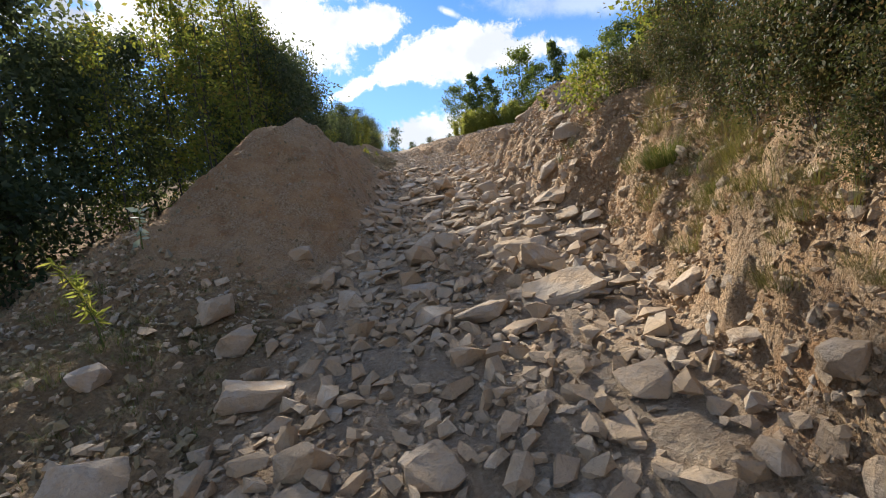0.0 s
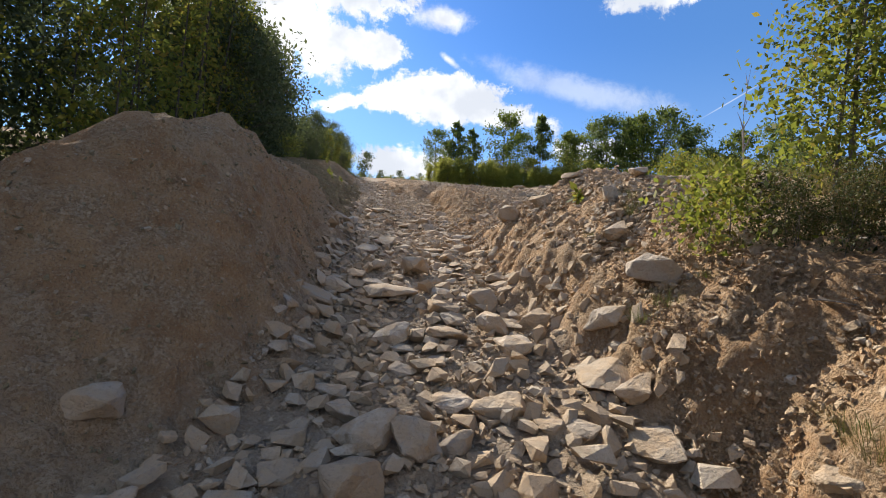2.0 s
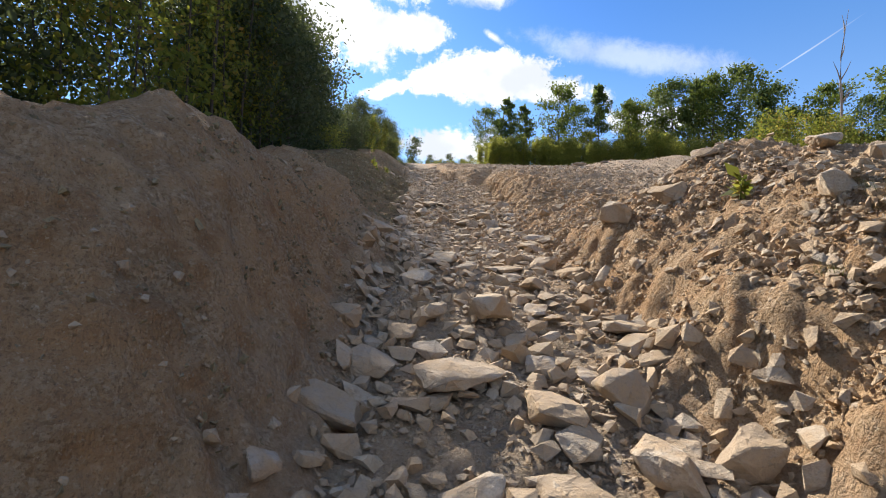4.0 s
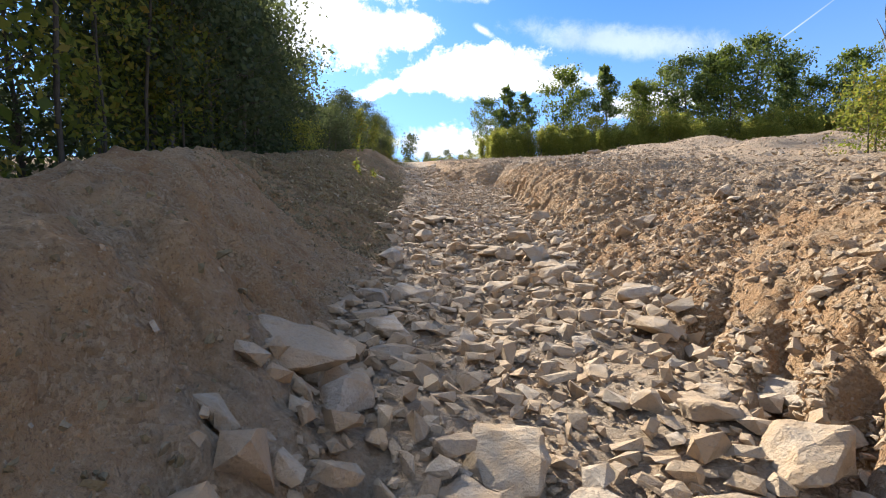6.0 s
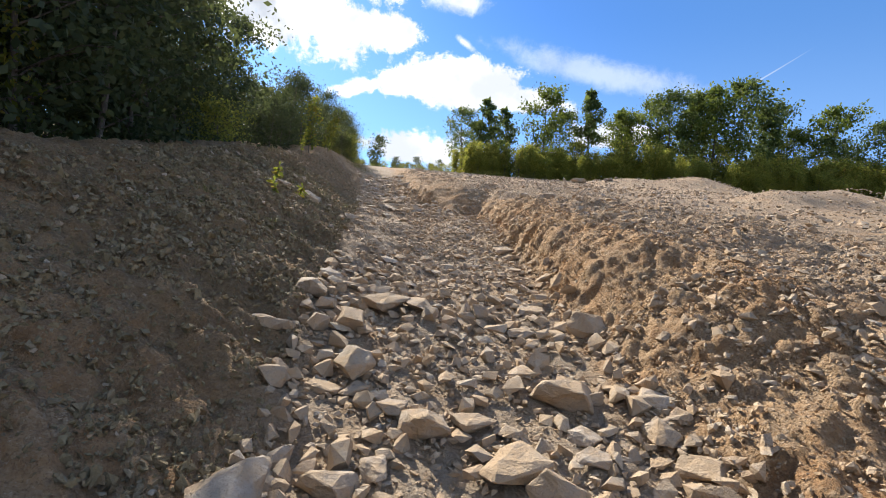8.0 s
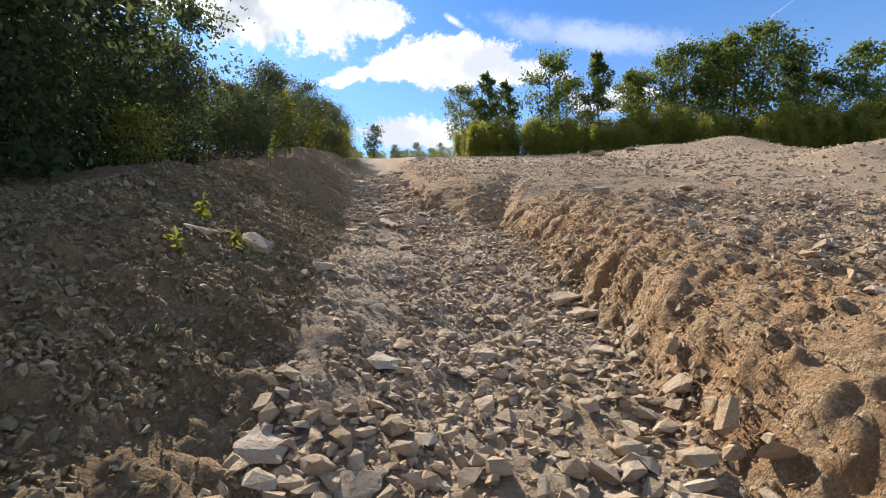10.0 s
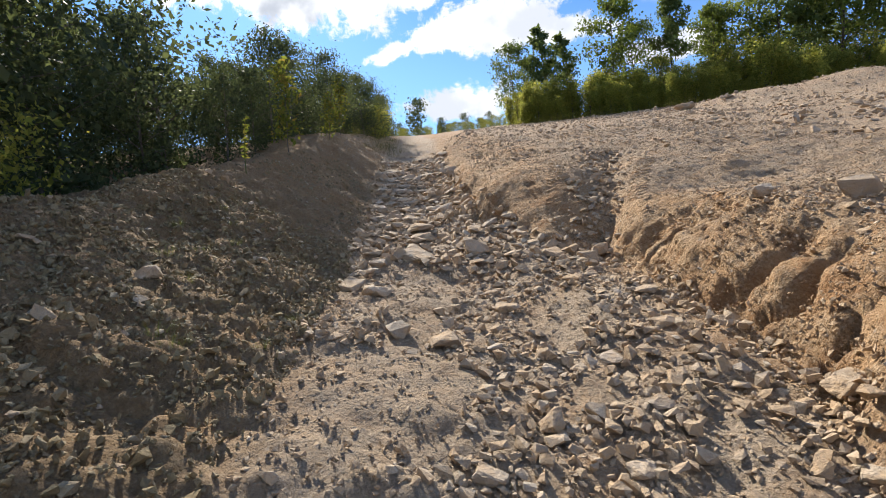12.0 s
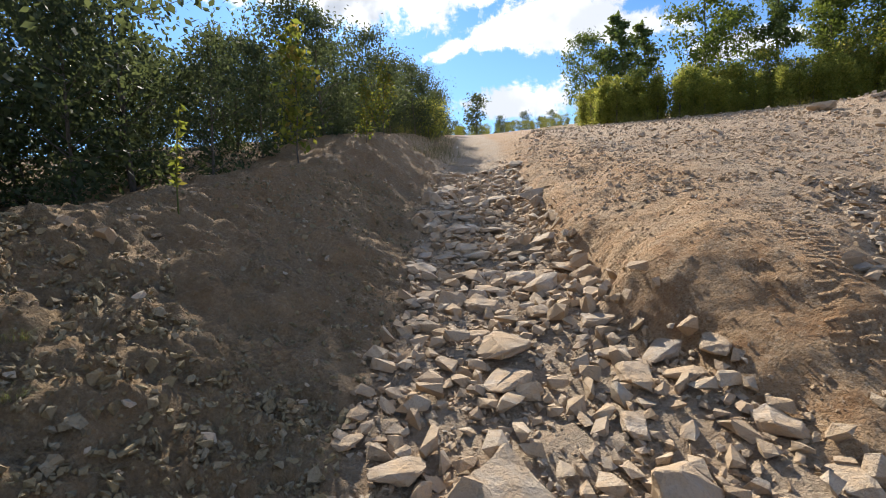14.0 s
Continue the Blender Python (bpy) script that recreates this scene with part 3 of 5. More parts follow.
def big_stone_mesh(seed, flat):
    """A broken slab: a hull with bevelled, chipped edges."""
    r = random.Random(seed)
    bm = bmesh.new()
    for _ in range(15):
        v = Vector((r.gauss(0, 1), r.gauss(0, 1), r.gauss(0, 1))).normalized()
        b = v / max(abs(v.x), abs(v.y), abs(v.z))
        v = v.lerp(b, 0.72) * r.uniform(0.84, 1.0)
        bm.verts.new((v.x * 0.5, v.y * 0.4, v.z * 0.5 * flat))
    bmesh.ops.convex_hull(bm, input=bm.verts)
    bmesh.ops.delete(bm, geom=[v for v in bm.verts if not v.link_faces], context="VERTS")
    bmesh.ops.dissolve_limit(bm, angle_limit=radians(14), verts=bm.verts, edges=bm.edges)
    bmesh.ops.bevel(bm, geom=list(bm.edges), offset=0.018, segments=1, affect="EDGES")
    bmesh.ops.triangulate(bm, faces=bm.faces)
    bmesh.ops.subdivide_edges(bm, edges=[e for e in bm.edges if e.calc_length() > 0.16], cuts=2)
    bmesh.ops.triangulate(bm, faces=bm.faces)
    for v in bm.verts:
        v.co += v.normal * (noise.noise(v.co * 4 + Vector((seed, 0, 0))) * 0.05 + noise.noise(v.co * 13 + Vector((0, seed, 0))) * 0.022)
    me = bpy.data.meshes.new("stone")
    bm.to_mesh(me)
    bm.free()
    me.materials.append(STONE)
    return me


SLABS = [big_stone_mesh(100 + i, 0.42) for i in range(7)] + [big_stone_mesh(200 + i, 0.72) for i in range(7)]
SMALL = [stone_shape(i, 10, 0.6, 0.7) for i in range(8)] + [stone_shape(40 + i, 10, 0.85, 0.7) for i in range(8)]


TINY = [stone_shape(80 + i, 8, 0.8, 0.3) for i in range(16)]


def rest_matrix(x, y, size, tilt, rng, sink=0.3, flat=0.45, lift=0.0, turn=None):
    up = (slope_frame(x, y) + Vector((0, 0, 0.8))).normalized()
    up = (up + Vector((rng.gauss(0, tilt), rng.gauss(0, tilt), 0))).normalized()
    q = up.to_track_quat("Z", "Y") @ Euler((0, 0, rng.uniform(0, 6.28) if turn is None else radians(turn))).to_quaternion()
    z = ground_at(x, y) + size * flat * (0.5 - sink) + lift
    return Matrix.LocRotScale((x, y, z), q, Vector((size, size * rng.uniform(0.85, 1.15), size * rng.uniform(0.65, 1.0))))


def lay_stone(name, me, m, label, group):
    ob = new(name, me)
    ob.matrix_world = m
    return tagged(ob, label, "stone", group)


rng_k = random.Random(5)


def known_stone(x, y, size, k, tilt, lift, turn, label):
    """A stone that can be told apart: place, length, shape, tilt, height over the ground, turn."""
    flat = 0.42 if k < 7 else 0.72
    lay_stone("stone", SLABS[k], rest_matrix(x, y, size * 0.84, tilt * 0.7, rng_k, 0.28, flat, lift * 0.5, turn), label, "large stones along the gully")


known_stone(0.54, 3.68, 0.80, 2, 0.10, -0.04, 20, "broad pale sandstone slab lying flat on the track")
known_stone(0.295, 4.78, 0.52, 5, 0.12, 0.0, 15, "dark grey sandstone slab lying across the track")
known_stone(0.30, 6.95, 0.50, 9, 0.35, 0.05, 60, "pale angular sandstone block leaning on the track")
known_stone(0.62, 7.05, 0.42, 8, 0.35, 0.05, 100, "pale angular sandstone block leaning on the track")
known_stone(-0.15, 6.85, 0.50, 3, 0.10, 0.0, 10, "flat grey sandstone slab among rubble")
known_stone(0.96, 5.64, 0.34, 8, 0.2, 0.03, 40, "pale sandstone block at the foot of the bank")
known_stone(1.38, 4.63, 0.32, 1, 0.15, 0.0, 0, "sandstone slab jutting from the earth bank")
known_stone(0.15, 5.75, 0.48, 4, 0.12, 0.0, 0, "grey sandstone slab lying among rubble")
known_stone(-0.65, 4.95, 0.42, 10, 0.25, 0.02, 30, "grey sandstone block half sunk in the track")
known_stone(-0.35, 5.35, 0.40, 11, 0.25, 0.02, 70, "upended brown sandstone block on the track")
known_stone(-1.86, 5.02, 0.34, 12, 0.2, 0.0, 10, "grey stone at the foot of the shaded bank")
known_stone(1.19, 9.75, 0.46, 7, 0.15, 0.12, 15, "large square sandstone block on the bank's edge")
known_stone(1.76, 10.20, 0.40, 5, 0.2, 0.04, 0, "flat sandstone slab on the bank")
known_stone(1.25, 6.13, 0.55, 13, 0.05, 0.05, 5, "upright squared sandstone block set in the bank")
known_stone(1.35, 7.20, 0.34, 8, 0.3, 0.04, 50, "angular stone in the loose bank")
known_stone(1.60, 8.00, 0.40, 9, 0.3, 0.04, 90, "angular stone in the loose bank")
known_stone(1.14, 2.90, 0.32, 10, 0.2, 0.02, 30, "squared stone set in the sunlit earth bank")
known_stone(1.17, 2.47, 0.17, 9, 0.3, 0.02, 80, "pale angular stone set in the sunlit earth bank")
known_stone(1.12, 2.28, 0.24, 3, 0.3, 0.02, 20, "pale flat stone set in the sunlit earth bank")
known_stone(1.13, 1.72, 0.30, 11, 0.3, 0.02, 60, "large pale stone jutting from the sunlit earth bank")
known_stone(0.84, 10.12, 0.58, 13, 0.05, 0.06, 10, "big squared sandstone boulder bedded in the bank")
known_stone(0.84, 10.52, 0.24, 8, 0.2, 0.04, 30, "pale angular stone beside the big boulder")
known_stone(-0.52, 8.78, 0.55, 10, 0.15, 0.05, 20, "rounded sandstone block on the track")
known_stone(-0.95, 8.60, 0.32, 11, 0.2, 0.05, 60, "rounded sandstone block on the track")
known_stone(-1.55, 8.10, 0.36, 12, 0.2, 0.04, 0, "grey stone at the foot of the shaded bank")
known_stone(-0.70, 7.75, 0.75, 3, 0.06, 0.0, 15, "broad grey sandstone slab across the track")
known_stone(-1.94, 10.77, 0.70, 0, 0.2, 0.05, 60, "long grey sandstone slab by the shaded bank")
known_stone(2.55, 9.60, 0.55, 6, 0.12, 0.05, 0, "long pale sandstone slab on the ridge")
known_stone(2.95, 9.45, 0.30, 4, 0.12, 0.05, 0, "pale sandstone slab on the ridge")
known_stone(1.35, 11.05, 0.30, 8, 0.2, 0.06, 70, "pale stone at the top of the bank")
known_stone(-2.31, 15.27, 0.60, 9, 0.15, 0.06, 160, "dark grey sandstone block by the shaded bank")
known_stone(-1.85, 13.75, 0.60, 1, 0.05, 0.02, 150, "broad pale sandstone slab on the track")
known_stone(-0.95, 14.05, 0.50, 5, 0.1, 0.02, 20, "pale sandstone slab on the track")
known_stone(-0.45, 16.60, 0.72, 6, 0.08, 0.02, 0, "long thin sandstone slab on the track")
known_stone(-2.18, 17.50, 0.42, 10, 0.2, 0.06, 30, "dark grey sandstone block by the track")
known_stone(-2.02, 16.75, 0.46, 13, 0.2, 0.08, 70, "upright grey sandstone block by the track")
known_stone(-2.78, 17.10, 0.48, 2, 0.1, 0.03, 0, "flat pale slab on the shaded slope")
known_stone(1.05, 15.26, 0.42, 8, 0.25, 0.06, 0, "pale angular sandstone block on the bank")
known_stone(0.73, 15.19, 0.34, 11, 0.3, 0.08, 40, "angular sandstone block on the bank")
known_stone(1.66, 14.54, 0.34, 9, 0.25, 0.06, 0, "pale sandstone block on the bank")
known_stone(0.98, 18.98, 0.22, 0, 0.2, 0.05, 60, "flat sandstone slab tipped on the bank's edge")
known_stone(2.44, 24.43, 0.50, 3, 0.1, 0.02, 0, "flat brown slab on the gravel plateau")
known_stone(-3.66, 21.34, 0.62, 2, 0.06, 0.0, 20, "large pale slab on the shaded gravel slope")
known_stone(-3.95, 20.75, 0.30, 4, 0.2, 0.03, 0, "flat pale stone on the gravel slope")
known_stone(-0.40, 21.18, 0.42, 2, 0.06, 0.03, 10, "squared sandstone slab at the wall's foot")
known_stone(-0.28, 20.80, 0.40, 1, 0.06, 0.03, 20, "squared sandstone slab at the wall's foot")
known_stone(-2.27, 23.64, 0.34, 6, 0.15, 0.03, 0, "dark flat stone on the track")
known_stone(-2.65, 23.75, 0.26, 10, 0.2, 0.03, 0, "purplish stone on the track")
known_stone(-0.89, 25.68, 0.34, 9, 0.4, 0.08, 40, "pale angular stone in the nook of the wall")
known_stone(-0.72, 25.90, 0.30, 11, 0.4, 0.08, 80, "pale angular stone in the nook of the wall")
known_stone(-1.05, 25.95, 0.28, 8, 0.4, 0.06, 10, "pale angular stone in the nook of the wall")
known_stone(-4.46, 23.49, 0.26, 12, 0.2, 0.04, 0, "pale squared stone on the shaded slope")
known_stone(-3.71, 26.18, 0.24, 3, 0.05, 0.01, 0, "small white flat stone by the track")
known_stone(-3.35, 24.9, 0.40, 2, 0.08, 0.01, 10, "flat pale stone by the track")
known_stone(-3.05, 24.75, 0.42, 4, 0.08, 0.01, 40, "flat pale stone by the track")
known_stone(7.49, 46.26, 1.25, 0, 0.06, 0.1, 10, "large dark slab on the far plateau")
known_stone(9.6, 46.6, 0.80, 1, 0.06, 0.05, 0, "pale slab on the far plateau")
known_stone(0.95, 24.28, 0.34, 10, 0.2, 0.04, 0, "grey stone on the plateau's edge")
known_stone(0.41, 24.62, 0.24, 8, 0.2, 0.04, 0, "grey stone on the plateau's edge")
known_stone(-1.95, 2.05, 0.50, 9, 0.2, 0.06, 20, "large angular grey stone beside the track")
known_stone(-2.20, 3.80, 0.42, 11, 0.3, 0.10, 60, "angular pale stone tipped beside the track")
known_stone(-1.90, 3.45, 0.40, 8, 0.3, 0.06, 0, "angular yellowish stone beside the track")
known_stone(-2.55, 2.85, 0.28, 10, 0.2, 0.03, 0, "grey stone on the gravelly verge")
known_stone(-1.55, 4.55, 0.34, 13, 0.2, 0.05, 0, "dark grey stone by the track")


def free_spots(tries, rng, pick, taken, gap=0.37):
    """Spots that keep clear of each other; taken is a grid of those before."""
    out = []
    for _ in range(tries):
        x, y, size = pick(rng)
        i, j = int(x * 2), int(y * 2)
        if all((x - a) ** 2 + (y - b) ** 2 > (gap * (size + c)) ** 2 for di in (-1, 0, 1) for dj in (-1, 0, 1) for a, b, c in taken.get((i + di, j + dj), ())):
            taken.setdefault((i, j), []).append((x, y, size))
            out.append((x, y, size))
    return out


def track_stones():
    """Angular pieces paving the gully floor, largest first; the last stretch is more earthy."""
    rng = random.Random(11)
    taken = {}

    def pick(lo, hi):
        def one(r):
            while True:
                y = r.uniform(-1.0, 36.0)
                xs, _z = knots(y)
                x = r.uniform(xs[4] - 0.05, xs[6] + 0.15)
                earthy = max(0.0, min(1.0, (y - 18.5) / 2.0)) * max(0.0, min(1.0, (26.2 - y) / 1.2)) * (1 if x < -2.1 else 0.12)
                if earthy < 0.02 or 0.5 + 1.1 * float(fbm(np.array([x * 1.4]), np.array([y * 1.4]), 2, 91)[0]) > 0.10 + 0.62 * earthy:
                    zone = max(0.0, min(1.0, (y - 18.5) / 1.5)) * max(0.0, min(1.0, (26.0 - y) / 1.0))
                    return x, y, (lo + (hi - lo) * r.random() ** 1.8) * (1 - 0.45 * zone)
        return one

    large = free_spots(1500, rng, pick(0.22, 0.50), taken)[:300]
    for x, y, size in large:
        k = rng.choice((0, 1, 2, 3, 4, 5, 6, 0, 2, 4, 9, 11))
        lay_stone("track_stone", SLABS[k], rest_matrix(x, y, size, 0.06, rng, 0.26, 0.42 if k < 7 else 0.72), "angular grey-beige sandstone piece in the track's rubble", "stones paving the gully track")
    return free_spots(22000, rng, pick(0.14, 0.27), taken, 0.31) + free_spots(60000, rng, pick(0.06, 0.14), taken, 0.31)


def rubble(name, spots, label, rng, tilt=0.17, sink=0.05, mat=RUBBLE, shapes=SMALL, thick=(0.5, 0.95)):
    """Joined small stones: x, y, size rows."""
    x, y, s = np.array(spots).T
    n, nrng = len(x), np.random.default_rng(len(x))
    z = height(x, y)
    kind = nrng.integers(0, 16, n)
    a, b, c = nrng.normal(0, tilt, n), nrng.normal(0, tilt, n), nrng.uniform(0, 6.28, n)
    wy, wz = nrng.uniform(0.6, 1.0, n), nrng.uniform(*thick, n)
    e = 0.1
    up = np.stack([(base_height(x - e, y) - base_height(x + e, y)) / (2 * e), (base_height(x, y - e) - base_height(x, y + e)) / (2 * e), np.full(n, 1.15)], -1)
    up /= np.linalg.norm(up, axis=1, keepdims=True)
    t1 = np.cross((0, 1, 0), up)
    t1 /= np.linalg.norm(t1, axis=1, keepdims=True)
    t2 = np.cross(up, t1)
    vs, fs, count = [], [], 0
    for k in range(16):
        V, F = shapes[k]
        m = np.nonzero(kind == k)[0]
        if not len(m):
            continue
        P = V[None] * (s[m, None] * np.stack([np.ones(len(m)), wy[m], wz[m]], -1))[:, None]
        ca, sa_, cb, sb, cc, sc = np.cos(a[m]), np.sin(a[m]), np.cos(b[m]), np.sin(b[m]), np.cos(c[m]), np.sin(c[m])
        X, Y, Z = P[..., 0], P[..., 1], P[..., 2]
        Y, Z = Y * ca[:, None] - Z * sa_[:, None], Y * sa_[:, None] + Z * ca[:, None]
        X, Z = X * cb[:, None] + Z * sb[:, None], Z * cb[:, None] - X * sb[:, None]
        X, Y = X * cc[:, None] - Y * sc[:, None], X * sc[:, None] + Y * cc[:, None]
        Z = Z + (s[m] * (0.25 - sink))[:, None]
        at = np.stack([x[m], y[m], z[m]], -1)[:, None, :]
        vs.append((at + X[..., None] * t1[m][:, None] + Y[..., None] * t2[m][:, None] + Z[..., None] * up[m][:, None]).reshape(-1, 3))
        fs.append((F[None] + (count + np.arange(len(m)) * len(V))[:, None, None]).reshape(-1, 3))
        count += len(m) * len(V)
    me = mesh_from(name, np.concatenate(vs), np.concatenate(fs), mat)
    tagged(new(name, me), label, "gravel", kind="stuff")


def scatter(n, rng, y0, y1, edge, size, sigma, top=0.2, patchy=0.42):
    """Spots between two knots of the cross-section, in patches."""
    nrng = np.random.default_rng(n + int(y0 * 7))
    y = nrng.uniform(y0, y1, n)
    xs, _z = knots(y)
    x = xs[edge[0]] + (xs[edge[1]] - xs[edge[0]]) * nrng.random(n)
    keep = fbm(x * 1.3, y * 1.3, 2, 77) + patchy > nrng.random(n) * 0.9
    sizes = np.minimum(top, size * np.exp(nrng.normal(0, sigma, n)))
    return list(zip(x[keep], y[keep], sizes[keep]))


rng_g = random.Random(21)
rng_c = np.random.default_rng(9)
run = rng_c.random(900) ** 1.3
channel = list(zip(-1.0 + 1.1 * run + rng_c.normal(0, 0.2, 900), 25.4 + 4.1 * run + rng_c.normal(0, 0.15, 900), 0.035 + 0.13 * rng_c.random(900) ** 3))
rubble("track_rubble", channel + track_stones() + scatter(4500, rng_g, 2, 18, (4, 6), 0.045, 0.4) + scatter(5200, rng_g, 18, 26, (4, 6), 0.042, 0.45, 0.14, 0.5) + scatter(3500, rng_g, 26, 38, (4, 6), 0.045, 0.4), "loose grey-beige stone rubble on the gully floor", rng_g, 0.11)
rubble("sunlit_bank_rubble", scatter(2200, rng_g, 0, 7, (6, 8), 0.040, 0.5, 0.14, 0.6) + scatter(11000, rng_g, 7, 17.5, (6, 8), 0.046, 0.5, 0.17, 0.6) + scatter(1300, rng_g, 16.5, 25.5, (6, 8), 0.03, 0.45, 0.1, 0.5) + scatter(900, rng_g, 29.5, 34, (6, 8), 0.035, 0.45, 0.12) + scatter(900, rng_g, 8, 17, (7, 9), 0.10, 0.35, 0.26, 0.5) + scatter(350, rng_g, 17, 24, (8, 9), 0.10, 0.35, 0.22, 0.5), "loose stones on the sunlit bank", rng_g)
rubble("plateau_edge_rubble", scatter(7000, rng_g, 17, 25.5, (8, 9), 0.040, 0.45, 0.14, 0.6) + scatter(14000, rng_g, 17, 30, (8, 9), 0.023, 0.35, 0.05, 1.2) + scatter(11000, rng_g, 29.5, 40, (7, 9), 0.036, 0.45, 0.12, 0.6) + scatter(13000, rng_g, 7, 25, (8, 9), 0.038, 0.55, 0.2, 0.5) + scatter(6000, rng_g, 29, 37, (8, 9), 0.038, 0.5, 0.14, 0.5), "loose gravel on the plateau's edge", rng_g)
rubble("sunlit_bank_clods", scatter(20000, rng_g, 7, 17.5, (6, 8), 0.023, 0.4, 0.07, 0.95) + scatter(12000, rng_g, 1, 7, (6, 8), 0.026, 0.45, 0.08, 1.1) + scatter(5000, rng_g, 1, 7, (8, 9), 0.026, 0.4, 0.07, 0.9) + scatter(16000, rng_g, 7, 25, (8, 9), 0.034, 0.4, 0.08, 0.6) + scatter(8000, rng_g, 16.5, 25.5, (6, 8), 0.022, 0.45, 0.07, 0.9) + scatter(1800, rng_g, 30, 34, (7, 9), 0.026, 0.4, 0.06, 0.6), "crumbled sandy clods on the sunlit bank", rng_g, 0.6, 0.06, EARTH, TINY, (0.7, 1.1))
rubble("spur_pebbles", scatter(9000, rng_g, 25.3, 30.5, (6, 9), 0.022, 0.45, 0.07, 1.1), "pebbles bedded in the sandy spur", rng_g, 0.25, 0.24, EARTH, TINY, (0.7, 1.0))
rubble("shaded_bank_rubble", scatter(1200, rng_g, 16.0, 28, (2, 4), 0.040, 0.55, 0.18, 0.5) + scatter(3000, rng_g, 4, 17, (2, 4), 0.024, 0.5, 0.10) + scatter(4000, rng_g, 0.5, 4.8, (2, 4), 0.045, 0.5, 0.2) + scatter(900, rng_g, 27, 36, (2, 4), 0.030, 0.5, 0.14), "loose gravel on the shaded bank", rng_g)
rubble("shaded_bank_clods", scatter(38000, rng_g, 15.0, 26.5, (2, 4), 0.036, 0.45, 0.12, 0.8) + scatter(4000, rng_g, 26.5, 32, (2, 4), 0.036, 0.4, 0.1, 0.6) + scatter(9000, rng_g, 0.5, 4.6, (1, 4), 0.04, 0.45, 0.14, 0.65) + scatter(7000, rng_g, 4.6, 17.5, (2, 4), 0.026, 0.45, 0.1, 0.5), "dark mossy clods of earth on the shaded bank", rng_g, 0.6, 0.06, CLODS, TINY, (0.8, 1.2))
rubble("track_grit", scatter(12000, rng_g, 4, 18, (4, 6), 0.034, 0.35, 0.07, 0.75) + scatter(15000, rng_g, 18, 26, (4, 6), 0.022, 0.4, 0.05, 0.75) + scatter(8000, rng_g, 26, 36, (4, 6), 0.034, 0.35, 0.07, 0.75) + scatter(6000, rng_g, 17.5, 26, (8, 9), 0.030, 0.35, 0.08, 0.75), "fine angular grit between the stones", rng_g, 0.3, 0.14, RUBBLE, TINY)
far_rng = np.random.default_rng(5)
rubble("plateau_rubble", list(zip(far_rng.uniform(-4, 8, 3500), far_rng.uniform(35, 58, 3500), np.minimum(0.4, 0.075 * np.exp(far_rng.normal(0, 0.5, 3500))))) + list(zip(far_rng.uniform(4, 30, 12000), far_rng.uniform(22, 58, 12000), np.minimum(0.5, 0.08 * np.exp(far_rng.normal(0, 0.55, 12000))))), "scattered stones on the far gravel plateau", rng_g)


# ---- plants ----
def tube(points, radii, sides=6):
    pts = [Vector(p) for p in points]
    V, F = [], []
    for i, p in enumerate(pts):
        d = (pts[min(i + 1, len(pts) - 1)] - pts[max(i - 1, 0)]).normalized()
        q = d.to_track_quat("Z", "Y")
        for k in range(sides):
            a = 2 * math.pi * k / sides
            V.append(p + q @ Vector((math.cos(a), math.sin(a), 0)) * radii[i])
    for i in range(len(pts) - 1):
        for k in range(sides):
            a, b = i * sides + k, i * sides + (k + 1) % sides
            F.append((a, b, b + sides, a + sides))
    return np.array(V), np.array(F)


def joined(pieces):
    vs, fs, c = [], [], 0
    for V, F in pieces:
        vs.append(V)
        fs.append(F + c)
        c += len(V)
    return np.concatenate(vs), np.concatenate(fs)


def leaves(centres, size, nrng, droop=0.25, slim=0.55):
    """A folded-diamond leaf at every centre."""
    n = len(centres)
    s = size * np.exp(nrng.normal(0, 0.28, n))[:, None]
    a = nrng.normal(0, 1, (n, 3))
    a[:, 2] -= droop * 2
    a /= np.linalg.norm(a, axis=1, keepdims=True)
    b = np.cross(a, nrng.normal(0, 1, (n, 3)))
    b /= np.linalg.norm(b, axis=1, keepdims=True)
    V = np.stack([centres, centres + a * s * 0.5 + b * s * slim * 0.5, centres + a * s, centres + a * s * 0.5 - b * s * slim * 0.5], 1).reshape(-1, 3)
    return V, np.arange(4 * n).reshape(-1, 4)


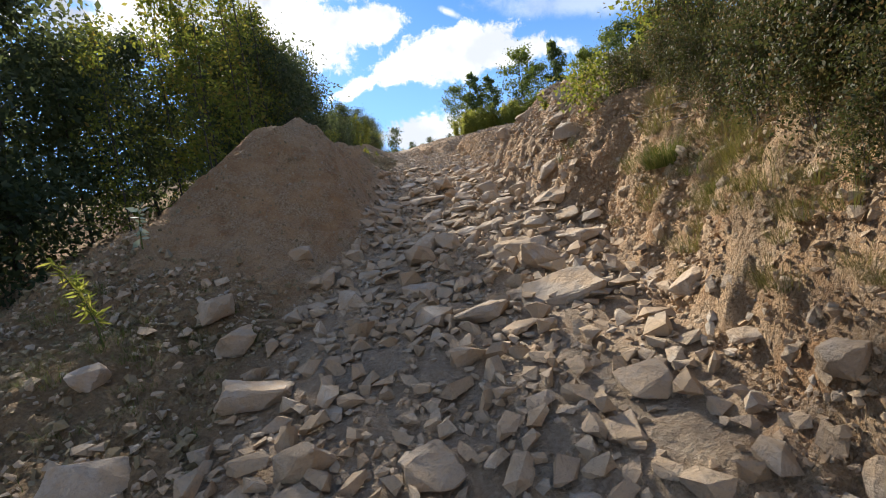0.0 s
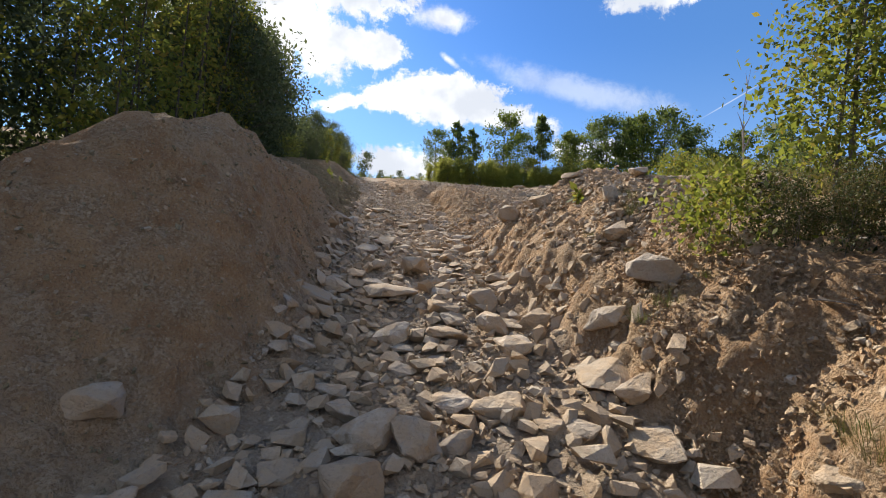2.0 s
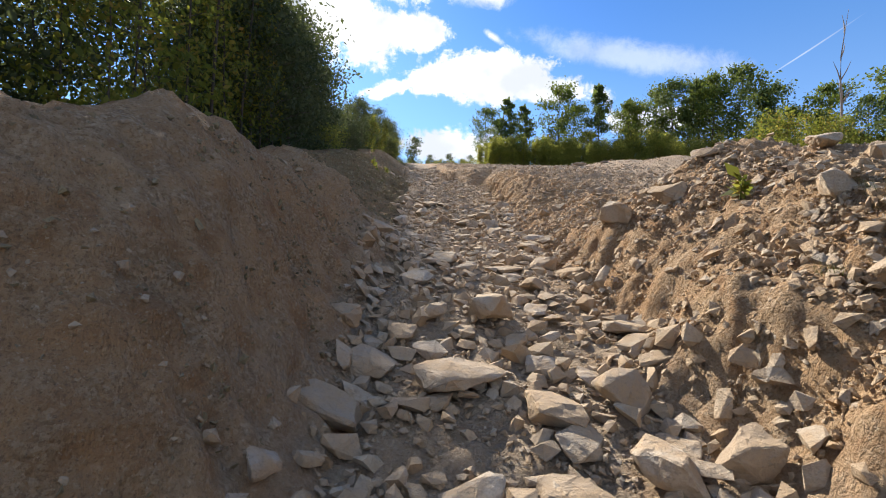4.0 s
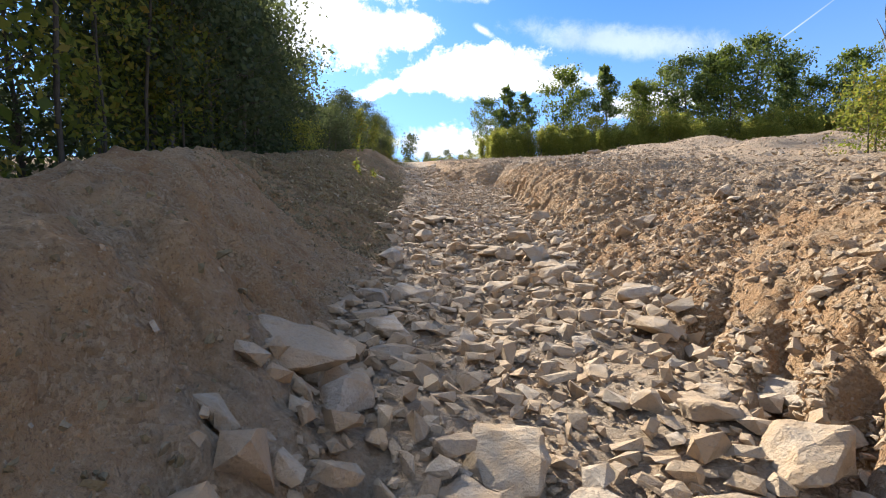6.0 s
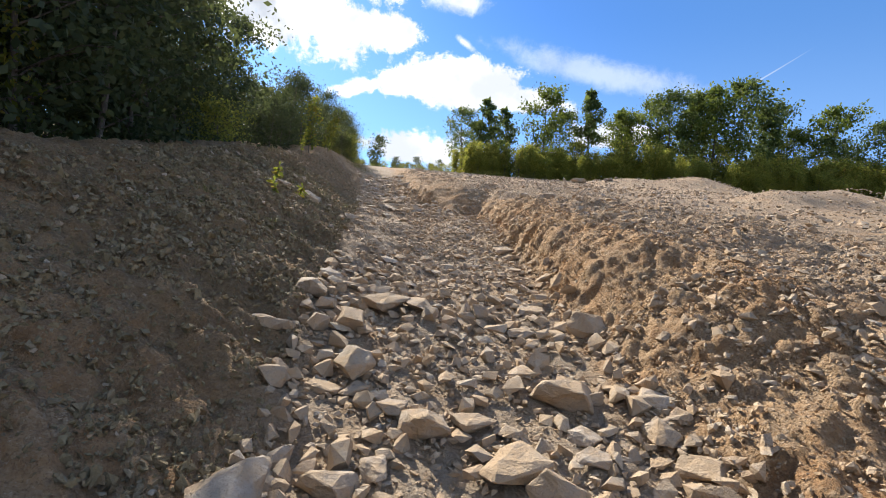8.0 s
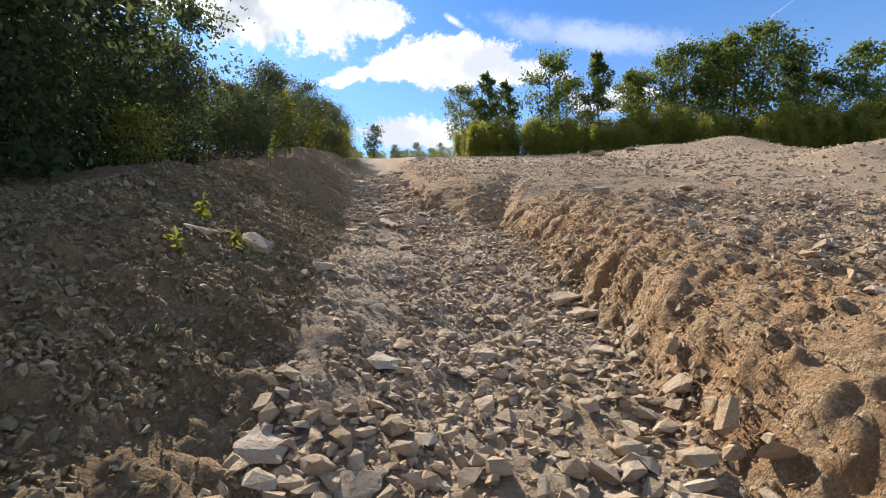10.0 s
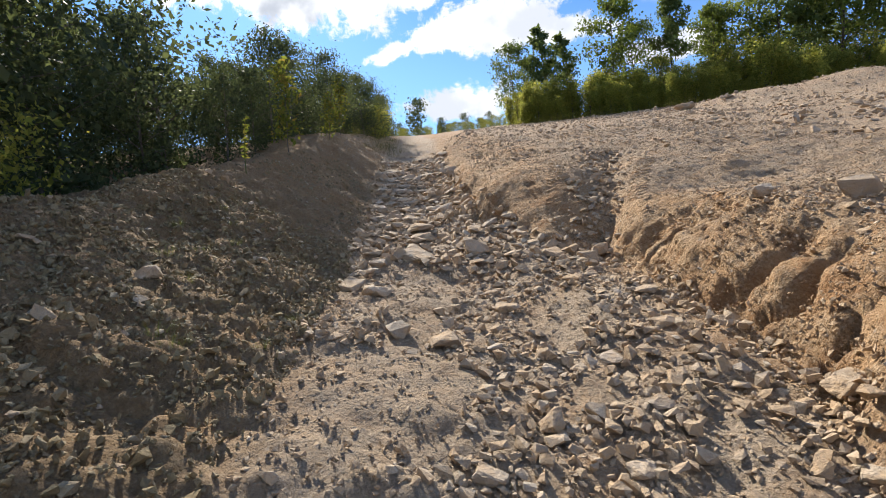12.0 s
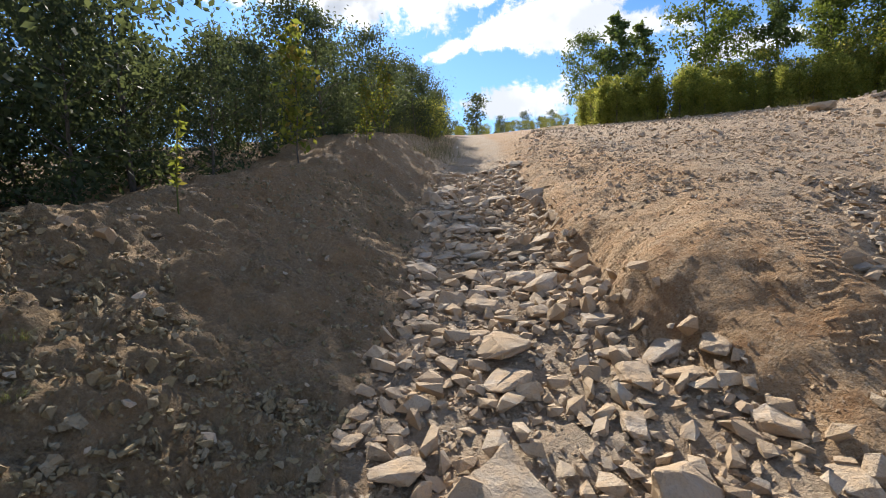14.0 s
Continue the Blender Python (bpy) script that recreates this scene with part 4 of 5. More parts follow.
def tree(name, seed, tall, wide, limbs, per_limb, leaf, leaf_mat, bark, label, category="tree", low=0.2, trunk=0.012, profile="round", clump=0.3, stems=1, lean=0.05, split=False):
    """A trunk with limbs, and leaves clustered along and round the limbs."""
    rng, nrng = random.Random(seed), np.random.default_rng(seed)
    wood, tips = [], []
    for _s in range(stems):
        dx, dy = (rng.gauss(0, lean) * tall for _ in "xy")
        top = tall * (1 if stems == 1 else rng.uniform(0.7, 1.0))
        ox, oy = (0, 0) if stems == 1 else (rng.gauss(0, wide * 0.2), rng.gauss(0, wide * 0.2))
        axis = [Vector((ox + dx * t + 0.02 * tall * noise.noise(Vector((t * 3, seed, _s))), oy + dy * t + 0.02 * tall * noise.noise(Vector((seed, t * 3, _s))), top * t - 0.15 * (t == 0))) for t in (0, 0.15, 0.3, 0.45, 0.6, 0.75, 0.88, 1.0)]
        r0 = trunk * tall
        wood.append(tube(axis, [r0 * (1 - 0.9 * t) for t in (0, 0.15, 0.3, 0.45, 0.6, 0.75, 0.88, 1.0)], 7))
        for i in range(limbs):
            t = low + (1 - low) * (i + rng.random()) / limbs
            k = min(6, int(t * 7))
            p = axis[k].lerp(axis[k + 1], t * 7 - k) if t < 1 else axis[7]
            u = (t - low) / (1 - low)
            reach = wide * {"round": math.sin(math.pi * min(0.97, 0.18 + 0.80 * u)) ** 0.7, "cone": 1.02 - 0.85 * u, "top": 0.25 + 0.9 * u * (1.25 - u) * 1.6, "column": 0.75 - 0.45 * u}[profile] * rng.uniform(0.65, 1.2)
            a = rng.uniform(0, 2 * math.pi)
            rise = reach * (rng.uniform(0.15, 0.75) if profile != "cone" else rng.uniform(-0.1, 0.35))
            end = p + Vector((math.cos(a) * reach, math.sin(a) * reach, rise))
            mid = p.lerp(end, 0.5) + Vector((rng.gauss(0, 0.06), rng.gauss(0, 0.06), rng.gauss(0.04, 0.06))) * reach
            wood.append(tube([p, mid, end], [r0 * 0.34 * (1 - 0.7 * u), r0 * 0.2 * (1 - 0.6 * u), r0 * 0.05], 4))
            for f in (0.35, 0.6, 0.8, 0.95, 1.0):
                tips.append((p.lerp(mid, f * 2) if f < 0.5 else mid.lerp(end, f * 2 - 1), reach))
    cs = []
    for p, reach in tips:
        n = max(1, int(per_limb / 5 * rng.uniform(0.5, 1.5)))
        cs.append(np.array(p) + nrng.normal(0, 1, (n, 3)) * clump * (0.35 + 0.65 * reach / max(wide, 0.01)) * np.array([1, 1, 0.75]))
    V, F = leaves(np.concatenate(cs), leaf, nrng)
    V[:, 2] = np.maximum(V[:, 2], 0.02)
    ob = new(name)
    if split:
        per = limbs + 1
        for i, piece in enumerate(wood):
            kind = "trunk" if i % per == 0 else "branch"
            part(kind, mesh_from(kind, *piece, bark, True), ob)
    else:
        part("trunk", mesh_from("trunk", *joined(wood), bark, True), ob)
    part("crown", mesh_from("crown", V, F, leaf_mat), ob)
    return tagged(ob, label, category)


def stand(ob, spots, group=""):
    """Sets a plant at the first spot and copies of it at the others: x, y, scale, turn."""
    if group:
        tagged(ob, group=group)
    for i, (x, y, s, turn) in enumerate(spots):
        m = Matrix.LocRotScale((x, y, ground_at(x, y) - 0.05 * s), Euler((0, 0, radians(turn))), Vector((s, s, s)))
        if i == 0:
            first = m
        else:
            copy_thing(ob, m)
    ob.matrix_basis = first


def vegetation():
    # shaded wood beyond the gully's shaded side, its foliage down to the ground
    rng = random.Random(77)
    dark = [tree("broadleaf_tree", 300 + i, 6.8, 2.1, 36, 240, 0.15, LEAF_DARK, BARK_DARK, "dark-leaved broadleaf tree in the shaded wood", low=0.02, clump=0.5, trunk=0.009) for i in range(3)]
    rows = [[], [], []]
    for y0, y1, step, x0 in ((-1.0, 13.0, 1.8, -8.8), (13.5, 23.0, 2.6, -8.8), (1.0, 13.0, 2.2, -11.2), (2.0, 15.0, 2.4, -13.8), (3.0, 17.0, 2.6, -16.4)):
        y = y0
        while y < y1:
            rows[rng.randrange(3)].append((x0 + rng.gauss(0, 0.45), y, rng.uniform(0.85, 1.05) * (1 if y < 9.5 else 0.70) * (1 if x0 > -14 else 0.75), rng.uniform(0, 360)))
            y += step * rng.uniform(0.8, 1.2)
    for d, r in zip(dark, rows):
        stand(d, r, "trees of the shaded wood")
    # yellowing saplings behind the mound
    sap = [tree("sapling", 320 + i, 6.0, 0.95, 34, 54, 0.105, LEAF_YELLOW, BARK_DARK, "slender sapling with yellowing autumn leaves", low=0.05, profile="column", trunk=0.004, clump=0.26) for i in range(3)]
    stand(sap[0], ((-6.0, 11.6, 1.0, 0), (-6.8, 13.6, 1.1, 50), (-6.4, 17.3, 0.9, 90)), "saplings behind the mound")
    stand(sap[1], ((-5.8, 13.0, 1.12, 0), (-6.9, 15.9, 1.0, 140), (-6.9, 18.8, 0.8, 20), (-7.0, 9.6, 0.8, 0)), "saplings behind the mound")
    stand(sap[2], ((-7.2, 12.0, 1.0, 0), (-6.1, 15.0, 0.95, 200), (-7.3, 17.4, 0.9, 10)), "saplings behind the mound")
    pole_tree = tree("sapling", 329, 8.2, 0.8, 16, 26, 0.12, LEAF_YELLOW, BARK_DARK, "tall thin sapling with a sparse crown", low=0.45, profile="column", trunk=0.0045, clump=0.22)
    stand(pole_tree, ((-5.9, 14.1, 1.0, 0), (-6.5, 16.4, 0.95, 70), (-6.6, 12.7, 0.85, 130)), "saplings behind the mound")
    # younger growth crowding the crest further up
    mid = [tree("young_tree", 340 + i, 4.6, 1.5, 34, 160, 0.115, LEAF_DARK, BARK, "young broadleaf tree crowding the bank's top", low=0.0, clump=(0.32, 0.4, 0.35)[i]) for i in range(3)]
    rows = [[], [], []]
    for y0, y1, step, x0, dx, s0 in ((17.5, 58.0, 1.6, -7.7, -0.14, 0.80), (20.0, 60.0, 2.2, -9.7, -0.16, 0.9), (30.0, 60.0, 2.4, -11.8, -0.18, 0.9), (25.0, 62.0, 2.4, -14.2, -0.2, 0.72)):
        y = y0
        while y < y1:
            rows[rng.randrange(3)].append((x0 + dx * max(0, y - 40) - (0.8 if 22.3 < y < 26.2 else 0.6 if 26.2 <= y < 35 else 0) + rng.gauss(0, 0.3), y, s0 * (1.25 if y < 26.5 else 0.88 if y < 33 else 0.78) * rng.uniform(0.8 if y < 25 else 0.6, 1.12), rng.uniform(0, 360)))
            y += step * rng.uniform(0.8, 1.2)
    rows[2] += [(-9.0 - 4.5 * rng.random(), 19 + 1.35 * i, rng.uniform(0.34, 0.55), rng.uniform(0, 360)) for i in range(28)]
    rows[1] += [(-7.0, 19.4, 1.0, 30), (-7.3, 21.3, 1.02, 160), (-6.8, 17.5, 0.9, 250)]
    rows[0] += [(-8.7, 26.9, 0.95, 40), (-9.4, 30.8, 1.05, 80), (-9.4, 23.2, 1.3, 0), (-9.2, 24.9, 1.3, 120), (-9.3, 21.6, 1.3, 200)]
    for d, r in zip(mid, rows):
        stand(d, r, "young trees along the bank's top")
    slim = tree("sapling", 360, 2.3, 0.42, 18, 36, 0.11, LEAF_YELLOW, BARK, "small yellow-green sapling on the bank's crest", low=0.15, profile="column", trunk=0.007, clump=0.16)
    stand(slim, ((-6.5, 31.0, 0.9, 0), (-7.0, 36.5, 0.8, 30), (-6.6, 34.2, 0.6, 10)), "saplings on the shaded crest")
    bush = tree("bush", 361, 1.3, 0.75, 16, 70, 0.07, LEAF_BELT, BARK, "sunlit yellow-green bush on the bank's crest", "bush", low=0.1, clump=0.2, stems=2)
    stand(bush, ((-6.55, 24.0, 0.8, 0), (-7.6, 44.0, 1.2, 0), (-9.0, 48.0, 1.3, 60)) + tuple((-6.9 - 0.2 * max(0, y - 36) + rng.gauss(0, 0.5), y, rng.uniform(0.4, 0.9), rng.uniform(0, 360)) for y in (45.5 + 1.1 * i for i in range(15))), "bushes on the shaded crest")
    # right bank: tall leafy sapling, shrubs
    big = tree("poplar_sapling", 370, 5.4, 1.0, 34, 130, 0.072, LEAF_YELLOW, BARK, "many-stemmed poplar sapling with yellow-green leaves", low=0.05, profile="column", trunk=0.005, clump=0.30, stems=3, split=True)
    stand(big, ((2.95, 6.55, 0.72, 0),), "poplar saplings on the sunlit bank")
    shrub = tree("shrub", 371, 0.78, 0.30, 14, 44, 0.052, LEAF_YELLOW, BARK, "low shrub with broad yellow-green leaves", "shrub", low=0.1, clump=0.14, stems=2, trunk=0.01, split=True)
    stand(shrub, ((1.52, 5.95, 0.9, 0), (2.5, 7.3, 0.5, 70), (2.4, 3.4, 0.7, 140)), "shrubs on the sunlit bank")
    scrub = [tree("scrub", 372 + 20 * i, 2.3, 0.75, 20, 85, 0.062, (LEAF_BRUSH, LEAF_DARK)[i], BARK_DARK, ("tangled brownish-green scrub on the bank's top", "dense dark-green scrub on the bank's top")[i], "shrub", low=0.04, clump=0.17, stems=5, trunk=0.004, profile="column", lean=0.14) for i in range(2)]
    stand(scrub[0], ((3.0, 3.3, 0.6, 0), (3.4, 4.0, 0.55, 60), (2.9, 2.3, 0.8, 100), (3.5, 2.9, 0.9, 10), (3.1, 1.5, 1.0, 200), (2.7, 1.2, 0.85, 20), (2.6, 0.2, 1.0, 90), (4.0, 3.6, 0.7, 140), (3.7, 0.6, 1.2, 0), (2.2, -0.9, 1.0, 0)), "scrub on the sunlit bank")
    stand(scrub[1], ((3.4, 2.1, 1.0, 0), (2.9, 0.8, 1.1, 60), (3.5, 1.5, 1.2, 100), (4.3, 2.4, 1.1, 10), (3.3, -0.5, 1.2, 0), (13.5, 20.5, 0.8, 0)), "scrub on the sunlit bank")
    edge_bush = tree("bush", 376, 2.0, 0.8, 16, 70, 0.075, LEAF_YELLOW, BARK, "yellow-green bush at the edge of the gravel bank", "bush", low=0.0, clump=0.24, stems=3)
    stand(edge_bush, ((9.9, 23.2, 1.15, 0), (11.4, 23.6, 1.2, 80), (12.8, 24.6, 1.1, 200)), "bushes at the gravel bank's edge")
    brush = tree("brush", 374, 1.3, 0.42, 14, 46, 0.042, LEAF_BRUSH, BARK, "scrubby brownish-green brush overhanging the bank", "shrub", low=0.0, clump=0.16, stems=4, trunk=0.006, profile="column", lean=0.12)
    stand(brush, [(1.24 + 0.5 * rng.random() + 0.008 * i, 1.35 + 0.034 * i, rng.uniform(0.25, 0.5), rng.uniform(0, 360)) for i in range(54)] + [(2.2 + 1.6 * rng.random(), 0.2 + 0.19 * i, rng.uniform(0.4, 0.8), rng.uniform(0, 360)) for i in range(26)] + [(3.4 + 1.6 * rng.random(), 4.2 + 0.45 * i, rng.uniform(0.25, 0.45), rng.uniform(0, 360)) for i in range(8)] + [(1.78 + 0.9 * rng.random(), 3.2 + 0.065 * i, rng.uniform(0.2, 0.42), rng.uniform(0, 360)) for i in range(44)], "brush on the sunlit bank")
    # bush belt and trees closing the plateau
    belt = [tree("belt_bush", 380 + i, 3.6, (0.75, 1.2, 0.65)[i], 24, (46, 60, 40)[i], 0.15, (LEAF_BELT, LEAF_YELLOW, LEAF_BELT)[i], BARK, ("head-high yellow-green bush in the far thicket", "head-high olive-green bush in the far thicket", "yellowing young tree in the far thicket")[i], "bush", low=0.0, clump=(0.34, 0.42, 0.3)[i], profile=("column", "round", "column")[i], stems=(3, 1, 3)[i], lean=(0.09, 0.05, 0.08)[i]) for i in range(3)]
    spots = [[], [], []]
    for i in range(190):
        f = i / 189
        spots[rng.choice((0, 0, 0, 1, 2))].append((-0.2 + 46 * f + rng.gauss(0, 0.4), 61 - 4 * f + rng.gauss(0, 1.2) + 3 * rng.random(), rng.uniform(0.35, 0.95) + 0.45 * f, rng.uniform(0, 360)))
    for i in range(76):
        f = i / 75
        spots[rng.choice((0, 0, 0, 2))].append((-0.6 + 46 * f + rng.gauss(0, 0.3), 59.6 - 4 * f + rng.gauss(0, 0.4), rng.uniform(0.28, 0.85), rng.uniform(0, 360)))
    for i in range(64):
        spots[1].append((0.5 - 0.55 * i + rng.gauss(0, 0.7), 94 + rng.uniform(-4, 12), rng.uniform(0.22, 0.5), rng.uniform(0, 360)))
    for b, s in zip(belt, spots):
        stand(b, s, "thicket closing the plateau")
    oak = [tree("plateau_tree", 390 + i, 10.5, (2.7, 2.2, 3.0)[i], (30, 26, 30)[i], 140, 0.29, (LEAF_GREEN, LEAF_PINE, LEAF_PINE)[i], BARK_DARK, "tall open-crowned tree behind the thicket", low=(0.22, 0.35, 0.2)[i], clump=(0.55, 0.36, 0.6)[i], profile=("round", "cone", "round")[i]) for i in range(3)]
    stand(oak[0], ((8.8, 66, 0.92, 0), (17.2, 66.5, 0.74, 40), (26.4, 65, 1.05, 80), (1.2, 67.5, 0.55, 0), (44.0, 60, 0.9, 10), (21.0, 68, 0.92, 0), (40.0, 66, 1.0, 50), (36.5, 67, 0.75, 0)), "trees behind the thicket")
    stand(oak[1], ((3.4, 66, 0.78, 0), (13.7, 66, 0.9, 60), (33.7, 66, 0.92, 10), (24.0, 67, 1.0, 130), (18.8, 69, 0.8, 20), (5.6, 69, 0.75, 0), (47.5, 59, 0.9, 10)), "trees behind the thicket")
    stand(oak[2], ((0.0, 66, 0.64, 0), (29.4, 66, 1.14, 90), (22.2, 66, 0.96, 0), (34.8, 68, 1.0, 200), (26.5, 69, 0.95, 30), (38.5, 65, 0.66, 40), (11.0, 68.5, 0.72, 20), (41.5, 62, 0.8, 20)), "trees behind the thicket")
    lone = tree("plateau_tree", 395, 7.5, 1.9, 16, 150, 0.22, LEAF_PINE, BARK_DARK, "lone open-crowned tree beyond the stony ridge", low=0.3, clump=0.42, profile="round")
    stand(lone, ((22.1, 33.0, 0.82, 0), (16.5, 17.8, 0.8, 200)), "lone trees on the plateau")
    # far edge where the track goes out of sight
    small = tree("far_tree", 396, 5.5, 1.4, 12, 110, 0.30, LEAF_DARK, BARK_DARK, "small far tree on the skyline", low=0.06, clump=0.55)
    stand(small, [(-4 - 3.1 * i + rng.gauss(0, 1), 100 + rng.uniform(-8, 14), rng.uniform(0.3, 0.62), rng.uniform(0, 360)) for i in range(7)] + [(6 - 0.75 * i + rng.gauss(0, 0.8), 116 + rng.uniform(-6, 14), rng.uniform(0.24, 0.46), rng.uniform(0, 360)) for i in range(68)] + [(-11.5, 62.0, 0.6, 0), (-9.0, 66.0, 0.6, 0)], "far trees on the skyline")


vegetation()


def bare_tree():
    rng = random.Random(8)
    ob = new("dead_tree")
    pts = [Vector((0.12 * math.sin(i), 0.1 * math.cos(i * 1.3), 12.0 * i / 7 - 0.1)) for i in range(8)]
    part("trunk", mesh_from("trunk", *tube(pts, [0.13 * (1 - i / 7.6) for i in range(8)], 7), DEADWOOD, True), ob)
    for i in range(9):
        t = rng.uniform(0.4, 0.95)
        p = pts[int(t * 7)]
        a = rng.uniform(0, 6.28)
        e = p + Vector((math.cos(a) * 0.5, math.sin(a) * 0.6, rng.uniform(0.9, 2.0)))
        part("branch", mesh_from("branch", *tube([p, p.lerp(e, 0.5) + Vector((0.05, 0, 0)), e], [0.05, 0.035, 0.012], 5), DEADWOOD, True), ob)
    ob.matrix_basis = pose(25.4, 42.8, ground_at(25.4, 42.8))
    tagged(ob, "bare dead tree with thin upright branches", "tree")


bare_tree()


def grass_clump(name, seed, n, tall, wide, mat, label, spots, group, kind=""):
    nrng = np.random.default_rng(seed)
    a = nrng.uniform(0, 2 * np.pi, n)
    r = wide * np.sqrt(nrng.random(n)) * 0.5
    base = np.stack([np.cos(a) * r, np.sin(a) * r, np.zeros(n) - 0.02], -1)
    h = tall * nrng.uniform(0.5, 1.1, n)[:, None]
    out = np.stack([np.cos(a), np.sin(a), 0 * a], -1) + nrng.normal(0, 0.5, (n, 3)) * (1, 1, 0)
    side = np.cross(out, (0, 0, 1)) * 0.0009 * (1 + tall)
    bend = nrng.random(n)[:, None]
    mid = base + out * h * (0.12 + 0.25 * bend) + (0, 0, 1) * h * (0.62 - 0.12 * bend)
    tip = base + out * h * (0.3 + 0.7 * bend) + (0, 0, 1) * h * (1.0 - 0.75 * bend)
    V = np.stack([base - side, base + side, mid + side * 0.7, mid - side * 0.7, tip + side * 0.1, tip - side * 0.1], 1).reshape(-1, 3)
    i = np.arange(n)[:, None] * 6
    F = np.concatenate([i + (0, 1, 2, 3), i + (3, 2, 4, 5)])
    ob = new(name, mesh_from(name, V, F, mat))
    tagged(ob, label, "grass", group)
    stand(ob, spots)


def grasses():
    rng = random.Random(31)
    grass_clump("grass_tuft", 1, 1500, 0.24, 0.34, TUFT, "dense green grass tuft hanging on the bank", ((1.57, 4.06, 1.05, 0), (1.52, 3.2, 0.45, 40)), "grass tufts on the bank")
    dry = []
    for _ in range(150):
        y = rng.uniform(-1.5, 10.5)
        lo = 1.9 if y < 7 else 2.6 + (y - 7) * 0.35
        dry.append((rng.uniform(lo, lo + 4.5), y, rng.uniform(0.5, 1.2), rng.uniform(0, 360)))
    dry += [(rng.uniform(1.35, 2.2), rng.uniform(1.2, 4.6), rng.uniform(0.3, 0.65), rng.uniform(0, 360)) for _ in range(30)]
    dry += [(rng.uniform(1.2, 1.6), rng.uniform(1.3, 3.1), rng.uniform(0.2, 0.42), rng.uniform(0, 360)) for _ in range(46)]
    grass_clump("dry_grass", 2, 240, 0.5, 0.55, GRASS, "straw-coloured dry grass on the bank's top", dry, "dry grass on the sunlit bank")
    spots = [(rng.uniform(-4, 42), 59 - 0.085 * 30 + rng.gauss(0, 1.2), rng.uniform(0.7, 1.3), rng.uniform(0, 360)) for _ in range(50)]
    spots += [(-6.8 + rng.gauss(0, 0.6) - 0.28 * (y - 40), y, rng.uniform(0.7, 1.2), rng.uniform(0, 360)) for y in (36 + 26 * rng.random() for _ in range(46))]
    grass_clump("roadside_grass", 3, 120, 0.7, 0.9, GRASS, "green and straw grass at the edge of the thicket", spots, "grass at the far edges")
    low = [(rng.uniform(-5.6, -3.2), rng.uniform(17.5, 26), rng.uniform(0.25, 0.7), rng.uniform(0, 360)) for _ in range(40)]
    low += [(rng.uniform(1.1, 1.9), rng.uniform(3.0, 8.0), rng.uniform(0.35, 0.8), rng.uniform(0, 360)) for _ in range(26)]
    low += [(rng.uniform(-3.8, -1.7), rng.uniform(1.6, 4.2), rng.uniform(0.4, 0.95), rng.uniform(0, 360)) for _ in range(60)]
    grass_clump("weed_tuft", 4, 130, 0.2, 0.3, TUFT, "thin green weeds on bare soil", low, "weeds on the banks")


grasses()


def leafy_stalk(name, x, y, tall, pairs, size, mat, label, lean, slim=0.4):
    """A single weed: stalk with leaves in rows."""
    nrng = np.random.default_rng(int(tall * 1000) + pairs)
    ob = new(name)
    stem = [Vector((lean * t * t * tall, 0, tall * t - 0.03)) for t in (0, 0.25, 0.5, 0.75, 1)]
    part("stem", mesh_from("stem", *tube(stem, [0.008, 0.007, 0.006, 0.004, 0.002], 5), TUFT, True), ob)
    cs = []
    for i in range(pairs):
        t = 0.25 + 0.75 * i / pairs
        cs += [(lean * t * t * tall, 0, tall * t)] * 3
    part("foliage", mesh_from("foliage", *leaves(np.array(cs), size, nrng, 0.0, slim), mat), ob)
    ob.matrix_basis = pose(x, y, ground_at(x, y), 0, 0, 25)
    tagged(ob, label, "weed")


leafy_stalk("goldenrod", -2.74, 3.25, 0.66, 44, 0.10, LEAF_BELT, "tall yellow-green goldenrod stalk on the verge", -0.3, 0.16)
leafy_stalk("leafy_weed", -3.25, 4.57, 0.42, 11, 0.08, LEAF_PALE, "pale-leaved weed on the mound's shoulder", 0.1)
leafy_stalk("leafy_weed", 1.5, 8.95, 0.2, 14, 0.09, LEAF_YELLOW, "small yellow-flowered weed among stones", 0.1)
leafy_stalk("leafy_weed", -4.3, 21.35, 0.34, 10, 0.10, LEAF_YELLOW, "bright yellow-green weed on the gravel slope", 0.15)
leafy_stalk("leafy_weed", -3.75, 20.9, 0.24, 8, 0.09, LEAF_YELLOW, "bright yellow-green weed on the gravel slope", 0.2)
leafy_stalk("leafy_weed", -3.9, 20.2, 0.2, 8, 0.08, LEAF_YELLOW, "bright yellow-green weed on the gravel slope", -0.2)
leafy_stalk("leafy_weed", -5.73, 27.5, 0.95, 26, 0.06, LEAF_YELLOW, "slender yellow-green weed on the shaded crest", 0.1)


